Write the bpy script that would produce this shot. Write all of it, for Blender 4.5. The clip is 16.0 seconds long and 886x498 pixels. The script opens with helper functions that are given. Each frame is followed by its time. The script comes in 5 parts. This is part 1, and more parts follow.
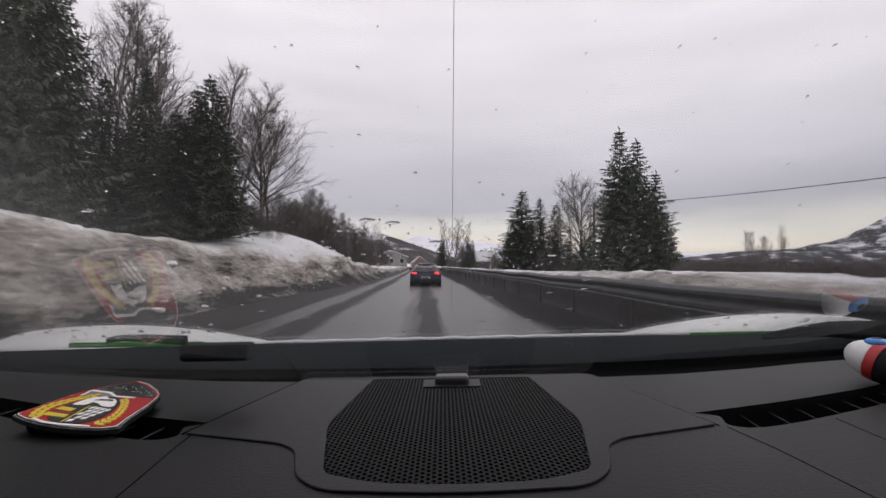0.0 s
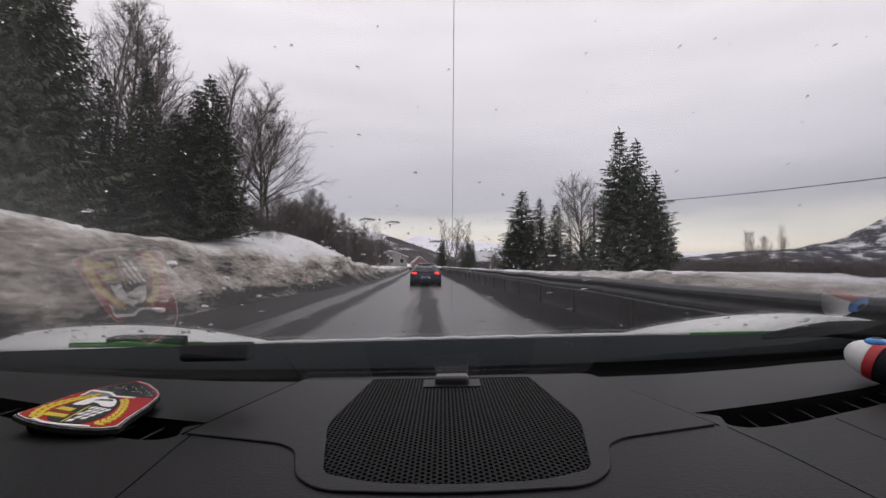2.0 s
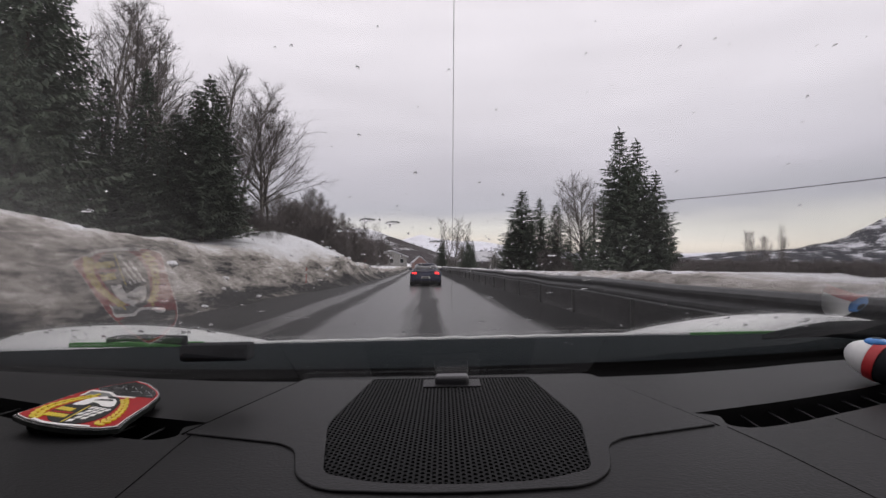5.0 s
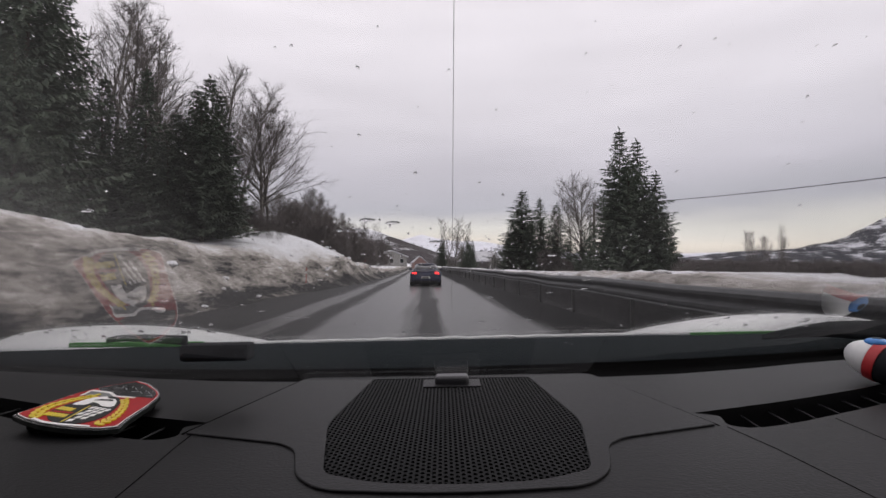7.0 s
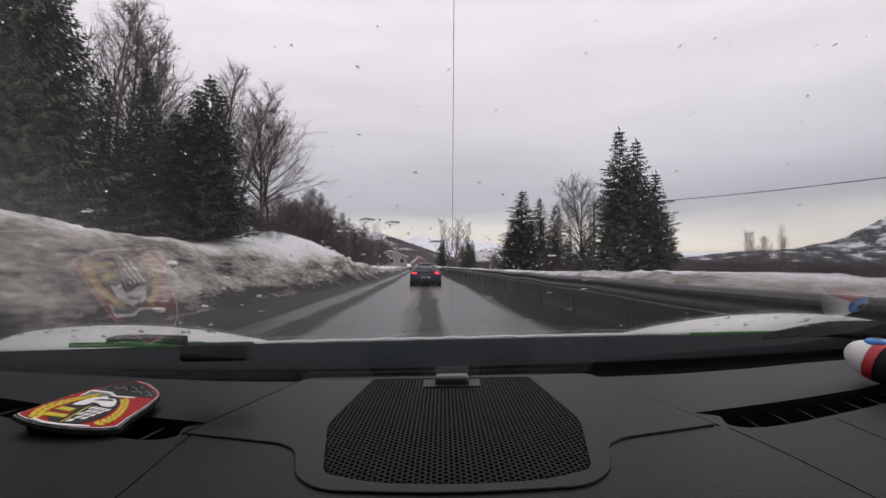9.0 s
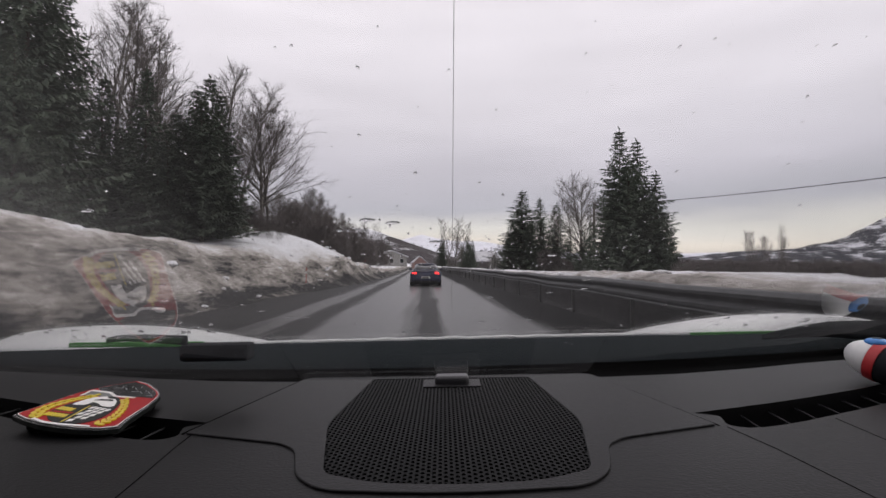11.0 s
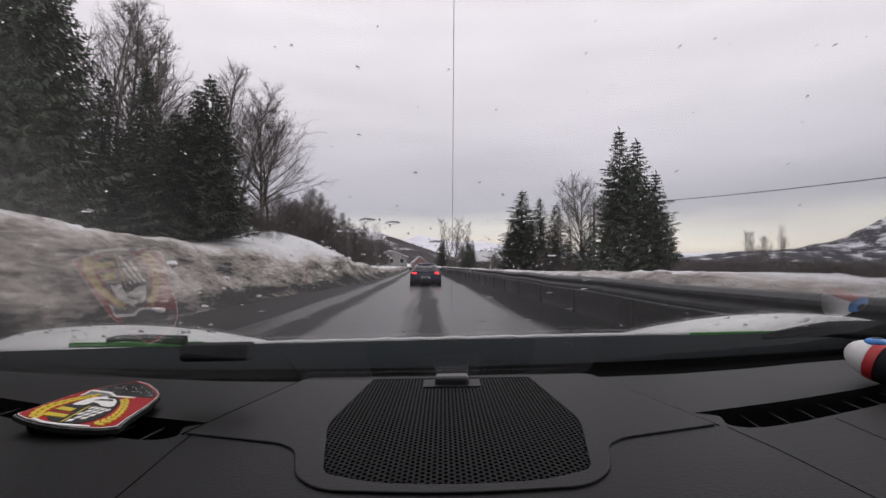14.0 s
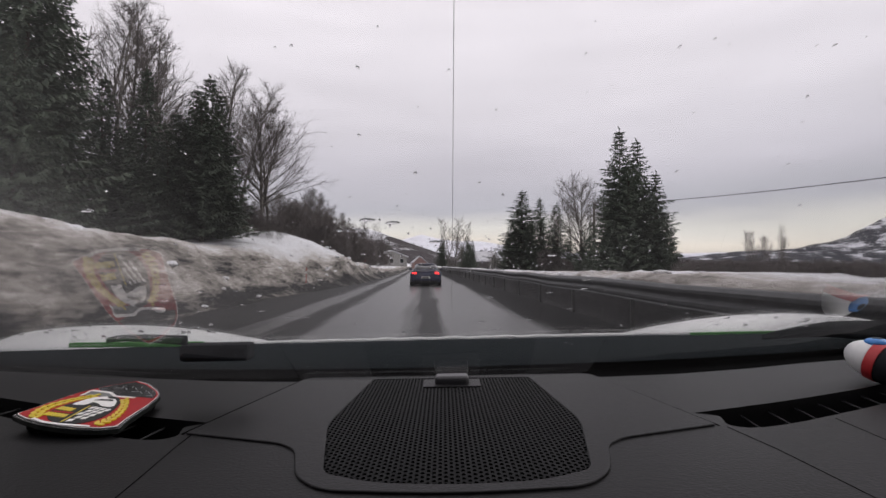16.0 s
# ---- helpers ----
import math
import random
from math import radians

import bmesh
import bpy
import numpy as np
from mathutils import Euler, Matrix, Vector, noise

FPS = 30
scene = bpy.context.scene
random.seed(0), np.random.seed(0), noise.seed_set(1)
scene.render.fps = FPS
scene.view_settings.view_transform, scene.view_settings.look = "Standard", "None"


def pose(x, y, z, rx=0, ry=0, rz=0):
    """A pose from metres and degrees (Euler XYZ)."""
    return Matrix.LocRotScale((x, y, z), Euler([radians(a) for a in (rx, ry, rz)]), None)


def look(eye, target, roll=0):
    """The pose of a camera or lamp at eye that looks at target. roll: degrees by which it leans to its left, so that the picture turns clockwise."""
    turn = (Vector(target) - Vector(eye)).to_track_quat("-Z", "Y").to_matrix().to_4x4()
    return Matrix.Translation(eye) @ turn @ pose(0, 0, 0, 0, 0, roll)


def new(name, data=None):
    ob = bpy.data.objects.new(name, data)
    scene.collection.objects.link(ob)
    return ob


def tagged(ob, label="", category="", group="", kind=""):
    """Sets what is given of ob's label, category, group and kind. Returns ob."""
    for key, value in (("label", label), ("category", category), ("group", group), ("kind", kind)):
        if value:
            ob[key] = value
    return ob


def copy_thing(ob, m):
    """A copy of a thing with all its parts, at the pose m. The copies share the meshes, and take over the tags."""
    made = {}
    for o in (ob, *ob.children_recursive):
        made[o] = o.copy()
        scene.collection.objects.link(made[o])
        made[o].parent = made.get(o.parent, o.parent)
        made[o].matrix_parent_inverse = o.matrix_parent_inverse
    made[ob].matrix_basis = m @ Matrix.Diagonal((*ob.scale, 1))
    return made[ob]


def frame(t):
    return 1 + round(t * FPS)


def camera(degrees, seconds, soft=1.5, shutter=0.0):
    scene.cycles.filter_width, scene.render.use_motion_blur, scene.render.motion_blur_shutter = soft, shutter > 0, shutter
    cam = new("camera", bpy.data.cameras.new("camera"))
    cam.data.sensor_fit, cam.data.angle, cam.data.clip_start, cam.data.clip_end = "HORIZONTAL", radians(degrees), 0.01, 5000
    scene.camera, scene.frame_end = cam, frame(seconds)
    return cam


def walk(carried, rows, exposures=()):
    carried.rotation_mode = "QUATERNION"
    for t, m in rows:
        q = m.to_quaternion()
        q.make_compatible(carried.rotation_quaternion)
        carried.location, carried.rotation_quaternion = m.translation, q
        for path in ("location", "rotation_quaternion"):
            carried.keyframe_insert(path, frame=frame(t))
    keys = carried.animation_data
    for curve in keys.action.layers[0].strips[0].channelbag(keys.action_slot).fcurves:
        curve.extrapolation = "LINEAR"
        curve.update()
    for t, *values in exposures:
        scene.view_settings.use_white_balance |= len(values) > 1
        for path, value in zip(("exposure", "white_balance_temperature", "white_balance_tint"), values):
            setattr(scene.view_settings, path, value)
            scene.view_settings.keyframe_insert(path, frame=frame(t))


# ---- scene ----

# The camera rides on a dashboard; it stands still against the cabin for the whole shot.
cam = camera(78.0, 16.0)
EYE = 1.2
walk(cam, [(t, pose(0, 0, EYE, 91.716, 0, 0)) for t in (0.0, 4.0, 8.0, 12.0, 16.0)],
     exposures=[(0.0, 0.0), (16.0, 0.0)])

# ---------------------------------------------------------------- sky and sun
world = bpy.data.worlds.new("overcast_sky")
scene.world = world
world.use_nodes = True
wn, wl = world.node_tree.nodes, world.node_tree.links
wn.clear()
w_out = wn.new("ShaderNodeOutputWorld")
w_bg = wn.new("ShaderNodeBackground")
w_bg.inputs["Strength"].default_value = 1.0
w_sky = wn.new("ShaderNodeTexSky")
w_sky.sky_type = "NISHITA"
w_sky.sun_disc = False
w_sky.sun_elevation, w_sky.sun_rotation = radians(48), radians(79)
w_dim = wn.new("ShaderNodeMix")
w_dim.data_type, w_dim.blend_type = "RGBA", "MULTIPLY"
w_dim.inputs["Factor"].default_value = 1.0
w_dim.inputs["B"].default_value = (0.08, 0.08, 0.08, 1)
w_co = wn.new("ShaderNodeTexCoord")
w_sep = wn.new("ShaderNodeSeparateXYZ")
w_map = wn.new("ShaderNodeMapping")
w_map.inputs["Scale"].default_value = (1.6, 1.6, 9.0)
w_noise = wn.new("ShaderNodeTexNoise")
w_noise.inputs["Scale"].default_value = 1.3
w_noise.inputs["Detail"].default_value = 5.0
w_amp = wn.new("ShaderNodeMath")
w_amp.operation = "MULTIPLY_ADD"
w_amp.inputs[1].default_value, w_amp.inputs[2].default_value = 0.09, -0.045
w_add = wn.new("ShaderNodeMath")
w_add.operation = "ADD"
w_ramp = wn.new("ShaderNodeValToRGB")
STOPS = [(0.0, (0.72, 0.63, 0.58)), (0.035, (1.08, 0.95, 0.87)), (0.065, (0.96, 0.89, 0.86)), (0.10, (0.60, 0.565, 0.635)),
         (0.17, (0.735, 0.675, 0.75)), (0.27, (0.945, 0.865, 0.935)), (0.43, (1.035, 0.945, 1.01)), (1.0, (1.075, 0.985, 1.05))]
for i, (p, c) in enumerate(STOPS):
    e = w_ramp.color_ramp.elements[i] if i < 2 else w_ramp.color_ramp.elements.new(p)
    e.position, e.color = p, (*c, 1)
w_mix = wn.new("ShaderNodeMix")
w_mix.data_type = "RGBA"
w_mix.inputs["Factor"].default_value = 0.93
wl.new(w_co.outputs["Generated"], w_sep.inputs[0])
wl.new(w_co.outputs["Generated"], w_map.inputs["Vector"])
wl.new(w_map.outputs[0], w_noise.inputs["Vector"])
wl.new(w_noise.outputs["Fac"], w_amp.inputs[0])
wl.new(w_sep.outputs["Z"], w_add.inputs[0])
wl.new(w_amp.outputs[0], w_add.inputs[1])
wl.new(w_add.outputs[0], w_ramp.inputs["Fac"])
wl.new(w_sky.outputs[0], w_dim.inputs["A"])
wl.new(w_dim.outputs["Result"], w_mix.inputs["A"])
w_map2 = wn.new("ShaderNodeMapping")
w_map2.inputs["Scale"].default_value = (1.1, 1.1, 6.5)
w_streak = wn.new("ShaderNodeTexNoise")
w_streak.inputs["Scale"].default_value = 2.4
w_streak.inputs["Detail"].default_value = 7.0
w_range = wn.new("ShaderNodeMapRange")
w_range.inputs["From Min"].default_value, w_range.inputs["From Max"].default_value = 0.3, 0.7
w_range.inputs["To Min"].default_value, w_range.inputs["To Max"].default_value = 0.91, 1.07
w_cloud = wn.new("ShaderNodeMix")
w_cloud.data_type, w_cloud.blend_type = "RGBA", "MULTIPLY"
w_cloud.inputs["Factor"].default_value = 1.0
wl.new(w_co.outputs["Generated"], w_map2.inputs["Vector"])
wl.new(w_map2.outputs[0], w_streak.inputs["Vector"])
wl.new(w_streak.outputs["Fac"], w_range.inputs["Value"])
wl.new(w_ramp.outputs["Color"], w_cloud.inputs["A"])
wl.new(w_range.outputs[0], w_cloud.inputs["B"])
wl.new(w_cloud.outputs["Result"], w_mix.inputs["B"])
wl.new(w_mix.outputs["Result"], w_bg.inputs["Color"])
wl.new(w_bg.outputs[0], w_out.inputs[0])

sun = new("sun", bpy.data.lights.new("sun", "SUN"))
sun.data.energy, sun.data.angle, sun.data.color = 0.9, radians(30), (1.0, 0.97, 0.93)
sun.matrix_world = look((0, 0, 60), (-40, -8, 15))


# ---------------------------------------------------------------- materials
def base(name):
    m = bpy.data.materials.new(name)
    m.use_nodes = True
    nt = m.node_tree
    return m, nt.nodes, nt.links, nt.nodes["Principled BSDF"]


def stained(name, dark, light, rough=0.6, scale=8.0, fine=60.0, bump=0.2, depth=0.002, metal=0.0, spec=0.5, detail=6.0, each=0.0):
    """Two colours mixed by a coarse and a fine noise, with relief; each: how far separate objects differ."""
    m, n, l, p = base(name)
    co = n.new("ShaderNodeTexCoord")
    a, b = n.new("ShaderNodeTexNoise"), n.new("ShaderNodeTexNoise")
    a.inputs["Scale"].default_value, a.inputs["Detail"].default_value = scale, detail
    b.inputs["Scale"].default_value, b.inputs["Detail"].default_value = fine, 4.0
    s = n.new("ShaderNodeMath")
    s.operation = "ADD"
    r = n.new("ShaderNodeMapRange")
    r.inputs["From Min"].default_value, r.inputs["From Max"].default_value = 0.7, 1.3
    mx = n.new("ShaderNodeMix")
    mx.data_type = "RGBA"
    mx.inputs["A"].default_value, mx.inputs["B"].default_value = (*dark, 1), (*light, 1)
    l.new(co.outputs["Object"], a.inputs["Vector"])
    l.new(co.outputs["Object"], b.inputs["Vector"])
    l.new(a.outputs["Fac"], s.inputs[0])
    l.new(b.outputs["Fac"], s.inputs[1])
    l.new(s.outputs[0], r.inputs["Value"])
    l.new(r.outputs[0], mx.inputs["Factor"])
    tint = mx.outputs["Result"]
    if each:
        info = n.new("ShaderNodeObjectInfo")
        v = n.new("ShaderNodeMapRange")
        v.inputs["To Min"].default_value, v.inputs["To Max"].default_value = 1 - each, 1 + each
        h = n.new("ShaderNodeHueSaturation")
        l.new(info.outputs["Random"], v.inputs["Value"])
        l.new(v.outputs[0], h.inputs["Value"])
        l.new(tint, h.inputs["Color"])
        tint = h.outputs[0]
    l.new(tint, p.inputs["Base Color"])
    p.inputs["Roughness"].default_value = rough
    p.inputs["Metallic"].default_value = metal
    p.inputs["Specular IOR Level"].default_value = spec
    if bump:
        bp = n.new("ShaderNodeBump")
        bp.inputs["Strength"].default_value, bp.inputs["Distance"].default_value = bump, depth
        l.new(b.outputs["Fac"], bp.inputs["Height"])
        l.new(bp.outputs[0], p.inputs["Normal"])
    return m


M_DASH = stained("dash_plastic", (0.0036, 0.0036, 0.0039), (0.0054, 0.0053, 0.0056), 0.40, 5, 420, 0.32, 0.0012, spec=0.105)
M_POD = stained("pod_plastic", (0.0052, 0.0050, 0.0055), (0.0074, 0.0071, 0.0077), 0.42, 5, 420, 0.32, 0.0012, spec=0.13)
M_GRILLE = stained("grille_plastic", (0.0028, 0.0029, 0.0032), (0.0044, 0.0046, 0.0049), 0.6, 30, 500, 0.1, 0.0004, spec=0.085)
M_BLACK = stained("black_recess", (0.004, 0.004, 0.004), (0.007, 0.007, 0.007), 0.9, 20, 200, 0.0, spec=0.03)
M_COWL = stained("scuttle_plastic", (0.0010, 0.0010, 0.0010), (0.0018, 0.0018, 0.0018), 0.95, 20, 200, 0.0, spec=0.02)
M_SEAM = stained("seam_dark", (0.0008, 0.0008, 0.0008), (0.0014, 0.0014, 0.0014), 0.8, 30, 300, 0.0, spec=0.03)
M_FIN = stained("vent_fin", (0.022, 0.022, 0.024), (0.036, 0.036, 0.038), 0.4, 30, 300, 0.0)
M_SENSOR = stained("sensor_plastic", (0.022, 0.022, 0.024), (0.030, 0.030, 0.032), 0.35, 30, 300, 0.05)
M_TRIM = stained("cabin_lining", (0.030, 0.030, 0.032), (0.045, 0.045, 0.046), 0.9, 12, 400, 0.2)
M_HOOD = stained("matte_bonnet", (0.0040, 0.0078, 0.0096), (0.0062, 0.0112, 0.0136), 0.85, 3, 200, 0.15, 0.0008, spec=0.08)
M_WHITE = stained("white_car_paint", (0.70, 0.71, 0.70), (0.80, 0.80, 0.79), 0.3, 5, 120, 0.05, 0.0005)
M_GREEN = stained("green_stripe", (0.07, 0.26, 0.06), (0.10, 0.34, 0.08), 0.4, 20, 200, 0.0)
M_RUBBER = stained("wiper_rubber", (0.009, 0.010, 0.012), (0.015, 0.016, 0.019), 0.7, 30, 300, 0.1, spec=0.15)
M_CHROME = stained("badge_rim_metal", (0.45, 0.45, 0.46), (0.6, 0.6, 0.6), 0.25, 60, 300, 0.0, metal=0.9)
M_RED = stained("red_enamel", (0.26, 0.008, 0.010), (0.34, 0.012, 0.014), 0.35, 40, 300, 0.0, spec=0.06)
M_YELLOW = stained("yellow_enamel", (0.52, 0.40, 0.010), (0.64, 0.50, 0.02), 0.3, 40, 300, 0.0)
M_IVORY = stained("white_enamel", (0.72, 0.70, 0.68), (0.82, 0.80, 0.78), 0.3, 40, 300, 0.0)
M_INK = stained("black_enamel", (0.008, 0.009, 0.009), (0.016, 0.018, 0.016), 0.5, 60, 300, 0.0, spec=0.12)
M_GLOSS = stained("glossy_black_enamel", (0.010, 0.011, 0.011), (0.020, 0.021, 0.021), 0.12, 60, 300, 0.0)
M_GREYINK = stained("grey_enamel", (0.07, 0.075, 0.075), (0.14, 0.145, 0.145), 0.3, 60, 300, 0.0)
M_TOYRED = stained("toy_red", (0.40, 0.02, 0.025), (0.50, 0.035, 0.04), 0.45, 30, 300, 0.05)
M_TOYBLUE = stained("toy_blue", (0.03, 0.18, 0.50), (0.05, 0.24, 0.58), 0.4, 30, 300, 0.0)
M_BARK = stained("birch_bark", (0.035, 0.030, 0.027), (0.16, 0.145, 0.13), 0.9, 3.0, 18, 0.3, 0.01, each=0.25)
M_TWIG = stained("bare_twigs", (0.072, 0.062, 0.059), (0.125, 0.110, 0.104), 0.9, 2.0, 12, 0.0, each=0.25)
M_TRUNK = stained("spruce_trunk", (0.045, 0.033, 0.025), (0.09, 0.07, 0.055), 0.95, 6, 30, 0.3, 0.01)
M_NEEDLE = stained("spruce_needles", (0.030, 0.046, 0.032), (0.100, 0.122, 0.084), 0.75, 0.9, 9, 0.0, each=0.2)
M_RAIL = stained("galvanised_rail", (0.060, 0.062, 0.064), (0.105, 0.108, 0.112), 0.55, 3, 30, 0.1, 0.001, metal=0.55)
M_POST = stained("rail_post_steel", (0.060, 0.060, 0.060), (0.095, 0.094, 0.092), 0.6, 10, 60, 0.1, metal=0.5)
M_POLE = stained("pole_wood", (0.06, 0.05, 0.042), (0.11, 0.095, 0.08), 0.9, 4, 40, 0.3)
M_CABLE = stained("cable_black", (0.012, 0.012, 0.013), (0.02, 0.02, 0.02), 0.7, 4, 40, 0.0)
M_BLUE = stained("blue_car_paint", (0.009, 0.012, 0.038), (0.018, 0.022, 0.060), 0.35, 2, 60, 0.02)
M_GLASS_DARK = stained("tinted_glass", (0.008, 0.010, 0.014), (0.014, 0.016, 0.02), 0.08, 5, 60, 0.0)
M_TYRE = stained("tyre", (0.012, 0.012, 0.012), (0.022, 0.022, 0.022), 0.85, 20, 90, 0.2)
M_RIM = stained("wheel_rim", (0.25, 0.25, 0.26), (0.35, 0.35, 0.36), 0.35, 20, 90, 0.0, metal=0.8)
M_PLATE = stained("plate_white", (0.6, 0.6, 0.58), (0.72, 0.72, 0.7), 0.5, 20, 90, 0.0)
M_WALL_RED = stained("faded_red_boards", (0.32, 0.20, 0.18), (0.42, 0.28, 0.26), 0.8, 2, 20, 0.2)
M_WALL_PALE = stained("pale_boards", (0.30, 0.29, 0.28), (0.42, 0.41, 0.39), 0.8, 2, 20, 0.2)
M_WALL_DARK = stained("dark_boards", (0.05, 0.045, 0.045), (0.09, 0.08, 0.075), 0.8, 2, 20, 0.2)
M_ROOF = stained("snowed_roof", (0.40, 0.40, 0.42), (0.66, 0.66, 0.68), 0.8, 1.5, 12, 0.2, 0.02)
M_WINDOW = stained("far_window_glass", (0.02, 0.025, 0.03), (0.05, 0.055, 0.06), 0.15, 4, 30, 0.0)
M_FRAME = stained("white_frames", (0.6, 0.6, 0.58), (0.72, 0.72, 0.7), 0.6, 4, 30, 0.0)
M_ORANGE = stained("orange_panel", (0.50, 0.20, 0.03), (0.62, 0.28, 0.05), 0.6, 3, 30, 0.1)
M_TIMBER = stained("weathered_timber", (0.16, 0.12, 0.08), (0.28, 0.22, 0.15), 0.85, 3, 40, 0.2)


def glow(name, colour, strength, body):
    m, n, l, p = base(name)
    p.inputs["Base Color"].default_value = (*body, 1)
    p.inputs["Roughness"].default_value = 0.3
    p.inputs["Emission Color"].default_value = (*colour, 1)
    p.inputs["Emission Strength"].default_value = strength
    return m


M_TAIL = glow("lit_tail_lamp", (1.0, 0.03, 0.03), 3.0, (0.3, 0.01, 0.01))


def pane_material():
    m, n, l, p = base("windscreen_glass")
    n.remove(p)
    out = n["Material Output"]
    t, g, f, x = n.new("ShaderNodeBsdfTransparent"), n.new("ShaderNodeBsdfGlossy"), n.new("ShaderNodeFresnel"), n.new("ShaderNodeMixShader")
    t.inputs["Color"].default_value = (0.97, 0.985, 0.98, 1)
    g.inputs["Roughness"].default_value = 0.0
    f.inputs["IOR"].default_value = 1.5
    l.new(f.outputs[0], x.inputs[0])
    l.new(t.outputs[0], x.inputs[1])
    l.new(g.outputs[0], x.inputs[2])
    film, fx = n.new("ShaderNodeBsdfTranslucent"), n.new("ShaderNodeMixShader")
    film.inputs["Color"].default_value = (0.85, 0.84, 0.84, 1)
    co, ns, mr = n.new("ShaderNodeTexCoord"), n.new("ShaderNodeTexNoise"), n.new("ShaderNodeMapRange")
    ns.inputs["Scale"].default_value, ns.inputs["Detail"].default_value = 5.0, 5.0
    mr.inputs["From Min"].default_value, mr.inputs["From Max"].default_value = 0.35, 0.7
    mr.inputs["To Min"].default_value, mr.inputs["To Max"].default_value = 0.0035, 0.0085
    l.new(co.outputs["Object"], ns.inputs["Vector"])
    l.new(ns.outputs["Fac"], mr.inputs["Value"])
    # this film also stands in for haze and flare, thinner at the glass foot
    sep, clear, veil_share = n.new("ShaderNodeSeparateXYZ"), n.new("ShaderNodeMapRange"), n.new("ShaderNodeMath")
    clear.inputs["From Min"].default_value, clear.inputs["From Max"].default_value = EYE - 0.085, EYE - 0.015
    clear.inputs["To Min"].default_value, clear.inputs["To Max"].default_value = 0.12, 1.0
    veil_share.operation = "MULTIPLY"
    l.new(co.outputs["Object"], sep.inputs[0])
    l.new(sep.outputs["Z"], clear.inputs["Value"])
    l.new(mr.outputs[0], veil_share.inputs[0])
    l.new(clear.outputs[0], veil_share.inputs[1])
    unwiped, more = n.new("ShaderNodeMapRange"), n.new("ShaderNodeMath")
    unwiped.inputs["From Min"].default_value, unwiped.inputs["From Max"].default_value = -0.10, -0.27
    unwiped.inputs["To Min"].default_value, unwiped.inputs["To Max"].default_value = 1.0, 5.2
    more.operation = "MULTIPLY"
    l.new(sep.outputs["X"], unwiped.inputs["Value"])
    l.new(veil_share.outputs[0], more.inputs[0])
    l.new(unwiped.outputs[0], more.inputs[1])
    l.new(more.outputs[0], fx.inputs[0])
    l.new(x.outputs[0], fx.inputs[1])
    l.new(film.outputs[0], fx.inputs[2])
    l.new(fx.outputs[0], out.inputs["Surface"])
    return m


M_PANE = pane_material()


def water_material():
    m, n, l, p = base("rain_water")
    p.inputs["Base Color"].default_value = (1, 1, 1, 1)
    p.inputs["Roughness"].default_value = 0.02
    p.inputs["IOR"].default_value = 1.33
    p.inputs["Transmission Weight"].default_value = 1.0
    return m


M_WATER = water_material()


def snow_material():
    """White snow, soiled where the ploughs threw dirt (attribute 'dirt'), with lumps."""
    m, n, l, p = base("roadside_snow")
    co = n.new("ShaderNodeTexCoord")
    at = n.new("ShaderNodeAttribute")
    at.attribute_name = "dirt"
    a, b, c = (n.new("ShaderNodeTexNoise") for _ in range(3))
    mp = n.new("ShaderNodeMapping")
    mp.inputs["Scale"].default_value = (1.0, 0.42, 1.8)
    l.new(co.outputs["Object"], mp.inputs["Vector"])
    for t, s, d in ((a, 0.9, 8), (b, 6.0, 8), (c, 28.0, 5)):
        t.inputs["Scale"].default_value, t.inputs["Detail"].default_value = s, d
        l.new((co.outputs["Object"] if t is c else mp.outputs[0]), t.inputs["Vector"])
    s1 = n.new("ShaderNodeMath")
    s1.operation = "MULTIPLY_ADD"
    s1.inputs[1].default_value = 0.55
    l.new(b.outputs["Fac"], s1.inputs[0])
    l.new(a.outputs["Fac"], s1.inputs[2])
    s2 = n.new("ShaderNodeMath")
    s2.operation = "MULTIPLY_ADD"
    s2.inputs[1].default_value, s2.inputs[2].default_value = 1.55, -1.24
    l.new(s1.outputs[0], s2.inputs[0])
    s3 = n.new("ShaderNodeMath")
    s3.operation = "ADD"
    s3.use_clamp = True
    l.new(s2.outputs[0], s3.inputs[0])
    l.new(at.outputs["Fac"], s3.inputs[1])
    s4 = n.new("ShaderNodeMath")
    s4.operation = "MULTIPLY"
    l.new(s3.outputs[0], s4.inputs[0])
    cl = n.new("ShaderNodeMapRange")
    cl.inputs["From Min"].default_value, cl.inputs["From Max"].default_value = 0.0, 0.35
    l.new(at.outputs["Fac"], cl.inputs["Value"])
    l.new(cl.outputs[0], s4.inputs[1])
    ramp = n.new("ShaderNodeValToRGB")
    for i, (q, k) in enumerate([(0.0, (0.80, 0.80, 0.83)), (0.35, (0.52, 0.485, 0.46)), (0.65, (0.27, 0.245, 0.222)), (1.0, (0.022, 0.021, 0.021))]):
        e = ramp.color_ramp.elements[i] if i < 2 else ramp.color_ramp.elements.new(q)
        e.position, e.color = q, (*k, 1)
    l.new(s4.outputs[0], ramp.inputs["Fac"])
    l.new(ramp.outputs["Color"], p.inputs["Base Color"])
    p.inputs["Roughness"].default_value = 0.75
    p.inputs["Specular IOR Level"].default_value = 0.25
    bp = n.new("ShaderNodeBump")
    bp.inputs["Strength"].default_value, bp.inputs["Distance"].default_value = 1.0, 0.07
    s5 = n.new("ShaderNodeMath")
    s5.operation = "ADD"
    l.new(b.outputs["Fac"], s5.inputs[0])
    l.new(c.outputs["Fac"], s5.inputs[1])
    l.new(s5.outputs[0], bp.inputs["Height"])
    l.new(bp.outputs[0], p.inputs["Normal"])
    return m


M_SNOW = snow_material()


